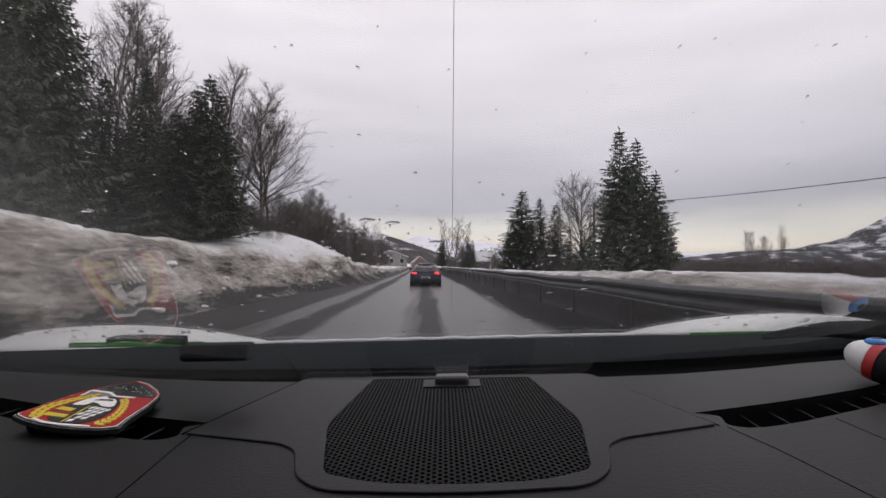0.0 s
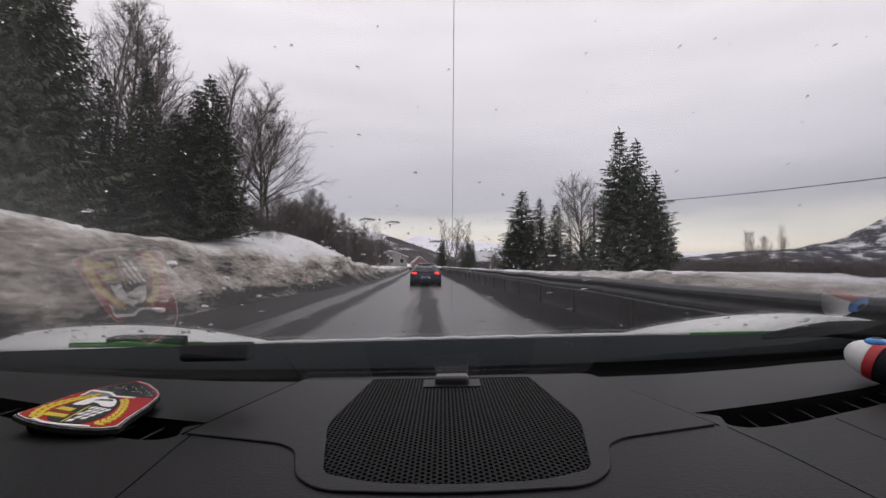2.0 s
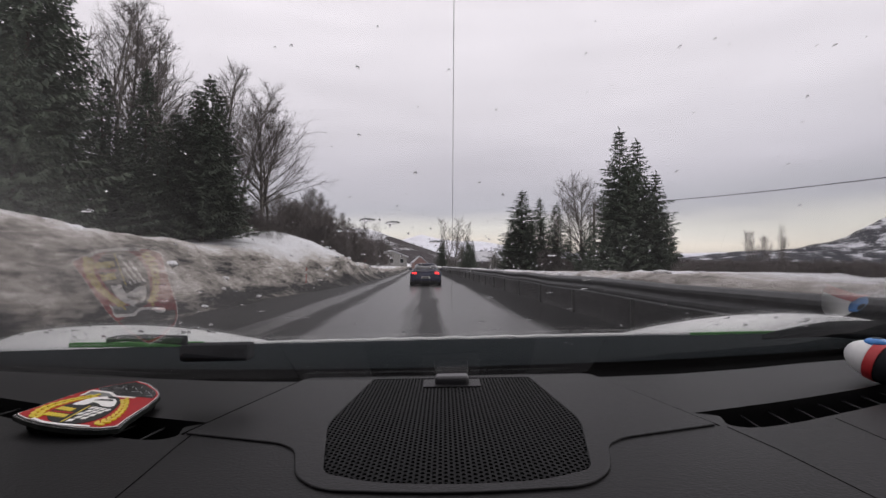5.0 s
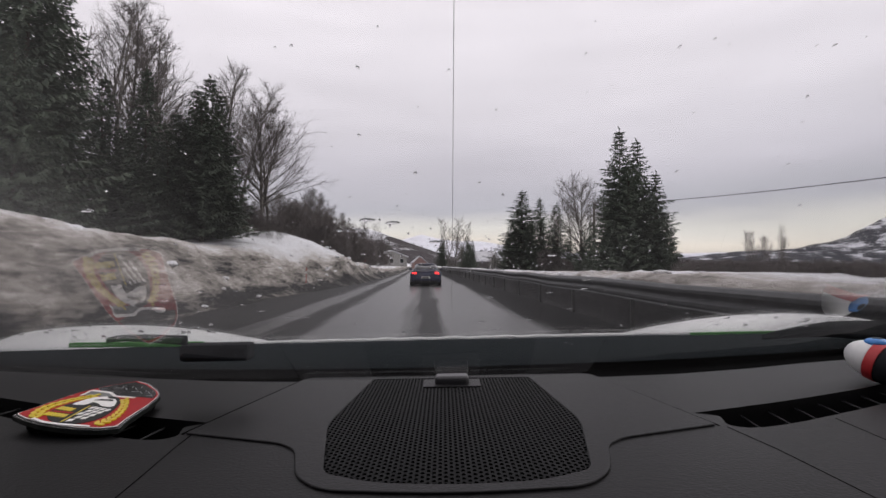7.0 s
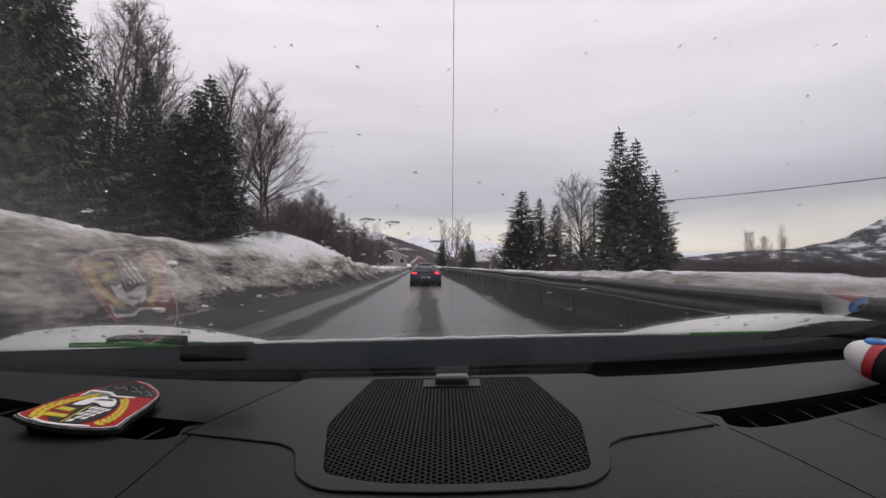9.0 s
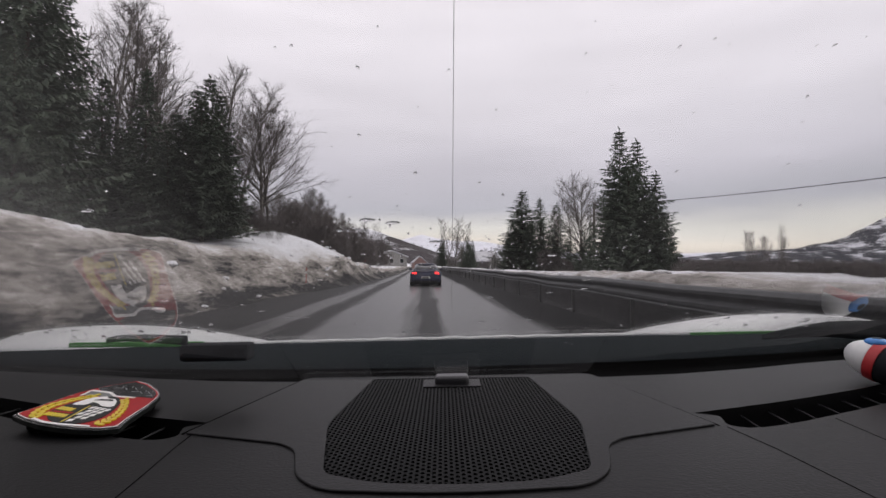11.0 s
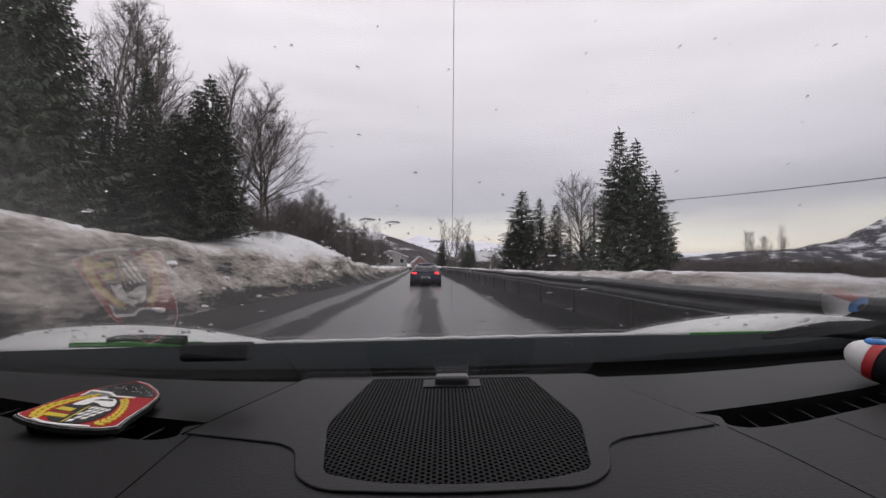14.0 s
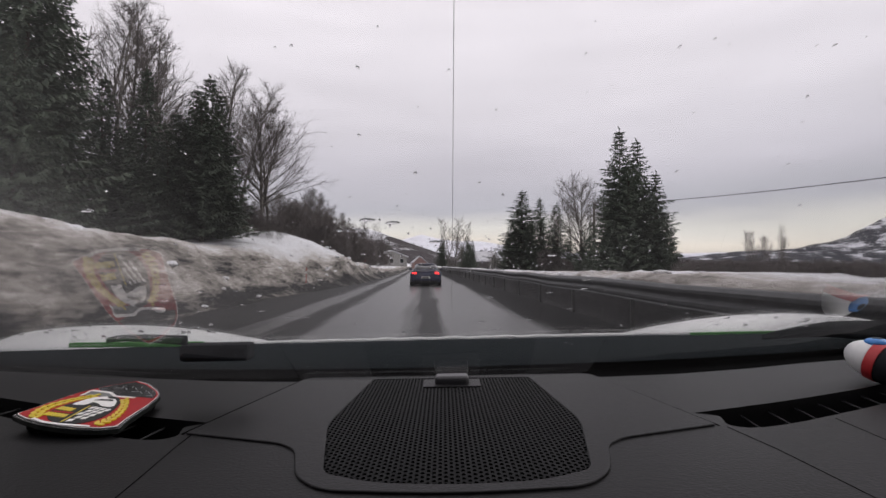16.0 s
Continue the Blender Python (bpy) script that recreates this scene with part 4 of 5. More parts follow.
# its sharp inner tip stands in for the overhang's shade, cut into the outline
slot = [(0.309, 0.606), (0.322, 0.594), (0.345, 0.595), (0.390, 0.610), (0.498, 0.660), (0.552, 0.687), (0.76, 0.800), (0.78, 0.860), (0.580, 0.765), (0.442, 0.706), (0.294, 0.655), (0.319, 0.641)]
slot_radii = [0.008, 0.008, 0.02, 0.03, 0.05, 0.05, 0.02, 0.02, 0.05, 0.05, 0.003, 0.008]
vent_r = rounded(slot, slot_radii, 3)
vent_l = mirror(rounded([(x, y - 0.008) for x, y in slot], slot_radii, 3))
half_edge = [(0.0, 0.864), (0.24, 0.868), (0.37, 0.884), (0.50, 0.917), (0.61, 0.955), (0.72, 0.985), (0.98, 1.04)]
outline = [(-0.96, 0.30), (0.98, 0.30)] + [(CX + x, y) for x, y in half_edge[::-1]] + [(CX - x, y) for x, y in half_edge[1:]]
part("top_panel", slab(outline, Z - 0.06, Z, 0.0, (vent_r, vent_l)), M_DASH, dash)
part("front_face", box((1.93, 0.05, 0.36), (0.01, 0.30, Z - 0.20), (-8, 0, 0), 0.02), M_DASH, dash)

# raised centre pod
half = [(0.0, 0.432), (0.108, 0.443), (0.1360, 0.474), (0.1545, 0.543), (0.176, 0.564), (0.290, 0.603), (0.2280, 0.890)]
POD = CX - 0.004
pod_line = [(POD - x, y) for x, y in half[:0:-1]] + [(POD, 0.432)] + [(POD + x, y) for x, y in half[1:]]
radii = [0.02, 0.004, 0.03, 0.03, 0.05, 0.06, 0.1, 0.06, 0.05, 0.03, 0.03, 0.004, 0.02]
g_half = [(0.0, 0.450), (0.070, 0.4565), (0.1165, 0.480), (0.1435, 0.626), (0.1225, 0.869)]
grille_line = [(CX - x, y) for x, y in g_half[:0:-1]] + [(CX, 0.450)] + [(CX + x, y) for x, y in g_half[1:]]
g_round = rounded(grille_line, [0.012, 0.03, 0.012, 0.03, 0.05, 0.03, 0.012, 0.03, 0.012], 4)
part("centre_pod", slab(rounded(pod_line, radii, 5), Z - 0.01, Z + 0.0022, 0.0012, (g_round,)), M_POD, dash)


def inside(x, y, ring):
    hit = False
    for i in range(len(ring)):
        (x0, y0), (x1, y1) = ring[i - 1], ring[i]
        if (y0 > y) != (y1 > y) and x < (x1 - x0) * (y - y0) / (y1 - y0) + x0:
            hit = not hit
    return hit


def speaker_grille():
    """A plate pierced by small holes in staggered columns that run away from the driver."""
    col, pitch = 0.0050, 0.0090
    v, f = [], []
    zt = Z + 0.0016
    cell = [(2 / 3, 0.0), (1 / 3, 0.5), (-1 / 3, 0.5), (-2 / 3, 0.0), (-1 / 3, -0.5), (1 / 3, -0.5)]
    i0 = -int(0.15 / col)
    for i in range(i0, -i0 + 1):
        x = CX + i * col
        y = 0.44 + (pitch / 2 if i % 2 else 0)
        while y < 0.88:
            notch = abs(x - CX - 0.001) < 0.044 and y > 0.804
            if inside(x, y, g_round) and not notch:
                k = len(v)
                for rad, dz in ((1.0, 0.0), (0.62, 0.0), (0.62, -0.0026)):
                    for a, b in cell:
                        v.append((x + a * col * rad, y + b * pitch * rad, zt + dz))
                for q in range(6):
                    n = (q + 1) % 6
                    f.append((k + q, k + n, k + 6 + n, k + 6 + q))
                    f.append((k + 6 + q, k + 6 + n, k + 12 + n, k + 12 + q))
            y += pitch
    part("speaker_grille", mesh_of("speaker_grille", v, f, M_GRILLE), M_GRILLE, dash, "black honeycomb speaker grille")
    part("grille_backing", slab(g_round, Z - 0.0024, Z - 0.0014), M_BLACK, dash)


speaker_grille()
part("light_sensor", box((0.051, 0.030, 0.017), (0.0105, 0.836, Z + 0.0055), (0, 0, 0), 0.006, 3), M_SENSOR, dash, "small rounded grey sensor housing", True)
part("sensor_bezel", box((0.086, 0.052, 0.004), (0.0105, 0.833, Z + 0.0008), bevel=0.0010), M_POD, dash)


def vent(ring, fins):
    tray = part("air_vent", slab(ring, Z - 0.068, Z - 0.0606), M_BLACK, dash, "dark defroster vent slot")
    for x, y in fins:
        part("fin", box((0.0006, 0.090, 0.002), (x, y, Z - 0.011), (0, 0, -6), 0.0003, 1), M_FIN, tray)


vent(vent_r, [(0.361 + 0.0425 * k, 0.655 + 0.0125 * k + 0.0012 * k * k) for k in range(9)])
vent(vent_l, [(2 * CX - 0.361 - 0.0425 * k, 0.647 + 0.0125 * k + 0.0012 * k * k) for k in range(9)])


def seam(points, width=0.0016):
    bm = bmesh.new()
    for p, q in zip(points, points[1:]):
        tube((*p, Z - 0.0002), (*q, Z - 0.0002), width, width, 5, bm)
    part("seam", bm, M_SEAM, dash)


seam([(0.305, 0.598), (0.3153, 0.5264), (0.3196, 0.4579), (0.323, 0.40)], 0.0007)
seam([(-0.2795, 0.640), (-0.2745, 0.560), (-0.2670, 0.486), (-0.2610, 0.420)], 0.0008)
seam([(0.4405, 0.6227), (0.4357, 0.5435), (0.432, 0.46)], 0.0007)
for sx in (-1, 1):
    seam([(POD + sx * 0.2932, 0.603), (POD + sx * 0.2312, 0.884)], 0.0011 if sx > 0 else 0.0019)


# ---------------------------------------------------------------- shield badge lying on the dashboard
def badge():
    b = thing("badge", (-0.41, 0.65, Z), "red, yellow and black enamel shield badge with a metal rim", "badge")
    # its four corners: the broad end towards the seats, the tip leaning up towards the glass
    broad_l, broad_r = Vector((-0.492, 0.6254, 0.0185)), Vector((-0.3564, 0.6039, 0.0080))
    tip_l, tip_r = Vector((-0.4345, 0.7882, 0.0215)), Vector((-0.377, 0.7286, 0.0160))

    def lay(p):
        """From the badge's own plan (-1 to 1 across, 0 at the broad end to 1 at the tip) to the dashboard."""
        t = p.y
        s = (p.x - 0.68 * t * (1 - t) + 1) / 2
        q = (broad_l * (1 - s) + broad_r * s) * (1 - t) + (tip_l * (1 - s) + tip_r * s) * t
        return Vector((q.x, q.y, Z + q.z + p.z))

    def shield(k):
        right = [(0.0, -0.125), (0.35, -0.12), (0.70, -0.085), (1.0, 0.0), (1.10, 0.20), (1.20, 0.42), (1.26, 0.62), (1.24, 0.82), (1.12, 0.98), (0.80, 1.045)]
        left = [(-0.30, 1.05), (-1.07, 1.005), (-1.27, 0.80), (-1.25, 0.585), (-1.08, 0.352), (-0.99, 0.166), (-1.0, 0.0), (-0.70, -0.055), (-0.35, -0.105)]
        pts = right + left
        pts = [(x * k, 0.40 + (y - 0.40) * k) for x, y in pts]
        return rounded(pts, 0.04, 3)

    def put(name, bm, mat, label="", to=b):
        bmesh.ops.triangulate(bm, faces=bm.faces)
        for v in bm.verts:
            v.co = lay(v.co)
        return part(name, bm, mat, to, label)

    def bar(x0, y0, x1, y1, w):
        d = Vector((x1 - x0, y1 - y0)).normalized()
        n = Vector((-d.y, d.x)) * w / 2
        return [(x0 + n.x, y0 + n.y), (x1 + n.x, y1 + n.y), (x1 - n.x, y1 - n.y), (x0 - n.x, y0 - n.y)]

    put("backing", slab(shield(1.0), -0.0055, -0.0006), M_INK, "black plastic back")
    # added prop under the raised badge, black where shade falls beneath it
    foot_ring = [lay(Vector((x, y, -0.0056))) for x, y in shield(0.86)]
    prop = bmesh.new()
    high_ring = [prop.verts.new(p) for p in foot_ring]
    low_ring = [prop.verts.new((p.x, p.y, Z + 0.0004)) for p in foot_ring]
    prop.faces.new(high_ring)
    prop.faces.new(low_ring[::-1])
    for k in range(len(foot_ring)):
        m = (k + 1) % len(foot_ring)
        prop.faces.new((high_ring[k], low_ring[k], low_ring[m], high_ring[m]))
    part("wedge", prop, M_BLACK, b, "added black prop under the badge")
    put("rim", slab(shield(0.986), -0.0006, 0.0002), M_CHROME, "thin silver rim")
    put("border", slab(shield(0.972), 0.0002, 0.0006), M_INK)
    put("inner_line", slab(shield(0.950), 0.0006, 0.0009), M_IVORY, "thin white line")
    face = put("face", slab(shield(0.934), 0.0009, 0.0012), M_RED, "red enamel field")
    put("tip_panel", slab(rounded([(-1.12, 0.655), (-0.65, 0.635), (-0.34, 0.645), (-0.05, 0.625), (0.47, 0.715), (1.06, 0.82), (0.96, 0.93), (0.70, 0.975), (-0.28, 0.98), (-0.92, 0.94), (-1.12, 0.79)], 0.04, 2), 0.0012, 0.0017), M_GLOSS, "glossy black tip", face)
    for k in range(7):
        # engraved strokes that wander over the tip
        x, y = -0.75 + 0.24 * k, 0.74 + 0.05 * (k % 3) + 0.012 * k
        put("stroke", slab(bar(x, y, x + 0.22, y + 0.05 * math.cos(2.1 * k), 0.011), 0.0017, 0.0020), M_GREYINK, "", face)
        put("stroke", slab(bar(x + 0.05, y + 0.07, x + 0.20, y + 0.03, 0.009), 0.0017, 0.0020), M_GREYINK, "", face)
    put("grey_field", slab(rounded([(-0.84, 0.50), (-1.0, 0.595), (-0.45, 0.640), (-0.08, 0.605), (-0.30, 0.55)], 0.02, 2), 0.0012, 0.0015), M_GREYINK, "", face)
    for x0, y0, x1, y1 in ((-0.86, 0.49, -1.04, 0.60), (-1.04, 0.60, -0.45, 0.648), (-0.45, 0.648, -0.08, 0.61), (-0.08, 0.61, 0.50, 0.69), (-0.54, -0.03, -0.30, -0.075), (-0.30, -0.075, 0.0, -0.085), (0.0, -0.085, 0.50, -0.062)):
        put("white_band", slab(bar(x0, y0, x1, y1, 0.030), 0.0013, 0.0019), M_IVORY, "", face)
    ring = [(0.03 + 0.57 * math.cos(a), 0.265 + 0.335 * math.sin(a)) for a in [2 * math.pi * i / 40 for i in range(40)]]
    put("disc", slab(ring, 0.0012, 0.0018), M_INK, "", face)
    # a white head with dark strokes, chequered feathers below it, and two rows of yellow bars
    put("white_shape", slab(rounded([(-0.45, 0.30), (-0.46, 0.42), (-0.42, 0.49), (-0.18, 0.575), (0.10, 0.560), (0.30, 0.515), (0.46, 0.42), (0.40, 0.37), (0.20, 0.36), (0.02, 0.40), (-0.18, 0.41), (-0.17, 0.33), (-0.33, 0.30)], 0.04, 3), 0.0018, 0.0023), M_IVORY, "", face)
    put("black_mark", slab(rounded([(-0.25, 0.435), (0.02, 0.475), (0.24, 0.50), (0.10, 0.525), (-0.15, 0.485)], 0.03, 3), 0.0023, 0.0026), M_INK, "", face)
    put("black_mark", slab(rounded([(-0.20, 0.56), (-0.02, 0.53), (0.14, 0.55), (-0.04, 0.57)], 0.02, 3), 0.0023, 0.0026), M_INK, "", face)
    put("dividing_line", slab(bar(-0.01, -0.05, -0.04, 0.33, 0.022), 0.0018, 0.0022), M_YELLOW, "", face)
    for i in range(5):
        for j in range(4):
            # rows fan out from the foot of the disc
            y0 = -0.030 + 0.074 * i
            y1 = y0 + 0.050
            x0 = 0.05 + 0.125 * j + 0.06 * (i % 2)
            x1 = x0 + 0.085
            if all(((x - 0.03) / 0.53) ** 2 + ((y - 0.265) / 0.315) ** 2 < 1 for x in (x0, x1) for y in (y0, y1 + 0.02)) and y1 < 0.36:
                put("check", slab([(x0, y0), (x1, y0 + 0.022), (x1 + 0.012, y1 + 0.022), (x0 + 0.012, y1)], 0.0018, 0.0023), M_IVORY, "", face)
    for row, (xa, y, n) in enumerate(((-0.49, 0.035, 5), (-0.50, 0.165, 4))):
        for q in range(n):
            a = xa + 0.088 * q
            put("yellow_bar", slab([(a, y), (a + 0.072, y + 0.008), (a + 0.060, y + 0.075), (a - 0.012, y + 0.067)], 0.0018, 0.0023), M_YELLOW, "", face)
    put("red_bar", slab(bar(-0.46, 0.130, -0.08, 0.145, 0.030), 0.0018, 0.0021), M_RED, "", face)
    # wreath: a stalk of paired leaves up both sides of the disc
    for sx in (-1, 1):
        for k in range(10):
            a = radians(-40 + (9.5 if sx < 0 else 11.5) * k)
            for io in (-1, 1):
                cx, cy = 0.03 + sx * (0.765 + 0.055 * io) * math.cos(a), 0.25 + (0.375 + 0.022 * io) * math.sin(a)
                ta = math.atan2(math.cos(a), -sx * math.sin(a)) + sx * io * -0.55
                leaf = [(0.072 * math.cos(t), 0.036 * math.sin(t)) for t in [2 * math.pi * i / 10 for i in range(10)]]
                pts = [(cx + (u * math.cos(ta) - w * math.sin(ta)), cy + (u * math.sin(ta) + w * math.cos(ta)) * 0.62) for u, w in leaf]
                put("leaf", slab(pts, 0.0012, 0.0024 + 0.0003 * io), M_YELLOW, "", face)
    return b


shield_badge = badge()


# ---------------------------------------------------------------- rounded toy on the dashboard
def revolve(profile, steps=28):
    """profile: (along, radius) pairs, turned about the x axis."""
    bm = bmesh.new()
    rings = []
    for a, r in profile:
        rings.append([bm.verts.new((a, r * math.cos(2 * math.pi * i / steps), r * math.sin(2 * math.pi * i / steps))) for i in range(steps)])
    for p, q in zip(rings, rings[1:]):
        for i in range(steps):
            j = (i + 1) % steps
            bm.faces.new((p[i], p[j], q[j], q[i]))
    bm.faces.new(rings[0])
    bm.faces.new(rings[-1])
    return bm


def toy():
    at = Matrix.Translation((0.627, 0.783, Z + 0.0284)) @ pose(0, 0, 0, 0, -17.4, 115.7)
    t = thing("toy", (0.640, 0.785, Z), "rounded white, red and black toy with a blue eye", "toy")
    spans = (("white_end", M_WHITE, 0.0157, 0.0526), ("red_band", M_TOYRED, 0.002, 0.0157), ("black_body", M_RUBBER, -0.044, 0.002))
    for name, mat, a0, a1 in spans:
        prof = []
        for k in range(15):
            a = a0 + (a1 - a0) * k / 14
            u = a / 0.0528 if a > 0 else a / 0.0445
            r = 0.0276 * max(0.0, 1 - abs(u) ** 2.6) ** 0.5 + (0.0012 if name == "red_band" else 0)
            prof.append((a, max(r, 0.0008)))
        bm = revolve(prof, 36)
        bmesh.ops.transform(bm, matrix=at, verts=bm.verts)
        part(name, bm, mat, t, "", True)
    eye = revolve([(-0.003, 0.0160), (0.002, 0.0155), (0.0048, 0.0125), (0.0064, 0.0075)], 28)
    where = at @ Matrix.Translation((0.019, -0.003, 0.0250)) @ pose(0, 0, 0, 0, -90 + 16, 0)
    bmesh.ops.transform(eye, matrix=where, verts=eye.verts)
    e = part("eye", eye, M_TOYBLUE, t, "blue eye disc", True)
    pupil = revolve([(0.0060, 0.0070), (0.0072, 0.0062), (0.0076, 0.003)], 18)
    bmesh.ops.transform(pupil, matrix=where, verts=pupil.verts)
    part("pupil", pupil, M_INK, e)
    return t


round_toy = toy()


# ---------------------------------------------------------------- raindrops on the outer face of the glass
def raindrops():
    rg = random.Random(77)
    v, f = [], []

    def drop(tx, tz, wide, tall, turn=0.0, flat=0.45):
        """One drop, wide and tall as shares of its distance, turned in the plane of the glass."""
        c = on_glass(tx, tz, 0.0051)
        nrm = Vector((-(0.08 + 0.52 * c.x) * GLASS_RISE, GLASS_RISE, 1.0)).normalized()
        across = Vector((1, 0, 0)) - nrm * nrm.x
        up = nrm.cross(across.normalized())
        wx, wy = wide * c.y, tall * c.y / 0.62
        ca, sa = math.cos(turn), math.sin(turn)
        k = len(v)
        hgt = min(wx, wy) * flat
        n = 10
        wob = [rg.uniform(0.85, 1.15) for _ in range(n)]
        for r, h in ((1.0, 0.0), (0.86, 0.45), (0.5, 0.85)):
            for i in range(n):
                a = 2 * math.pi * i / n
                p, q = wx * r * wob[i] * math.cos(a), wy * r * wob[i] * math.sin(a)
                v.append(c + across * (p * ca - q * sa) + up * (p * sa + q * ca) + nrm * (hgt * h))
        v.append(c + nrm * hgt)
        for j in range(2):
            for i in range(n):
                m = (i + 1) % n
                f.append((k + j * n + i, k + j * n + m, k + (j + 1) * n + m, k + (j + 1) * n + i))
        for i in range(n):
            f.append((k + 2 * n + i, k + 2 * n + (i + 1) % n, k + 3 * n))
        f.append(tuple(k + i for i in reversed(range(n))))

    # fine spray over the whole glass, thicker in the middle and low down
    for _ in range(150):
        w = 0.0011 + 0.0024 * rg.random() ** 2.4
        drop(rg.uniform(-0.8, 0.8), rg.uniform(-0.13, 0.44), w, w * rg.uniform(0.7, 1.1), rg.uniform(-0.6, 0.6))
    for _ in range(240):
        w = 0.0007 + 0.0012 * rg.random() ** 1.6
        drop(rg.gauss(0.06, 0.20), abs(rg.gauss(0.0, 0.055)) - 0.02, w, w * rg.uniform(1.0, 2.6), rg.uniform(-0.25, 0.25))
    for _ in range(34):
        w = 0.0045 + 0.0055 * rg.random()
        drop(rg.uniform(-0.8, 0.66), rg.uniform(-0.15, -0.03), w, w * rg.uniform(0.12, 0.24), rg.uniform(-0.35, 0.05), 0.4)
    for _ in range(46):
        w = 0.0030 + 0.0030 * rg.random()
        side = rg.random() < 0.72
        drop(rg.uniform(-0.78, -0.40) if side else rg.uniform(0.42, 0.76), rg.uniform(-0.142, -0.112) if side else rg.uniform(-0.118, -0.094), w, w * rg.uniform(0.25, 0.5), rg.uniform(-0.7, -0.2), 0.8)
    for tx, tz, w in ((-0.139, 0.0715, 0.0145), (-0.092, 0.0665, 0.0130), (-0.014, 0.032, 0.0120), (-0.655, 0.088, 0.0150), (-0.190, 0.052, 0.008), (0.20, 0.008, 0.011), (-0.51, -0.073, 0.011), (-0.515, -0.045, 0.008)):
        drop(tx, tz, w, w * 0.24, rg.uniform(-0.06, 0.06), 0.7)
    ob = tagged(new("raindrops", mesh_of("raindrops", v, f, M_WATER, True)), "scattered clear raindrops on the windscreen", "raindrops", kind="stuff")
    return ob


rain = raindrops()

# the cabin to its true size: the dashboard leans a little, and all of it shrinks towards the eye
SHRINK = Matrix.Translation((0, 0, EYE)) @ Matrix.Scale(0.8, 4) @ Matrix.Translation((0, 0, -EYE))
LEAN = Matrix.Translation((0, 0, EYE)) @ pose(0, 0, 0, 0, -0.95, 0) @ Matrix.Translation((0, 0, -EYE))
for owner in (car, dash, shield_badge, round_toy):
    for ob in owner.children_recursive:
        ob.data.transform(SHRINK if owner is car else SHRINK @ LEAN)
        ob.data.update()
rain.data.transform(SHRINK)


# ---------------------------------------------------------------- the car ahead
def loft(stations, half_outline):
    """Skin through cross-sections: stations are (y, half width, low, high); half_outline gives (sideways, upward) shares."""
    bm = bmesh.new()
    rings = []
    for y, w, lo, hi in stations:
        ring = [(a * w, lo + b * (hi - lo)) for a, b in half_outline] + [(-a * w, lo + b * (hi - lo)) for a, b in half_outline[::-1]]
        rings.append([bm.verts.new((x, y, z)) for x, z in ring])
    n = len(rings[0])
    for p, q in zip(rings, rings[1:]):
        for i in range(n):
            j = (i + 1) % n
            bm.faces.new((p[i], p[j], q[j], q[i]))
    bm.faces.new(rings[0])
    bm.faces.new(rings[-1])
    return bm


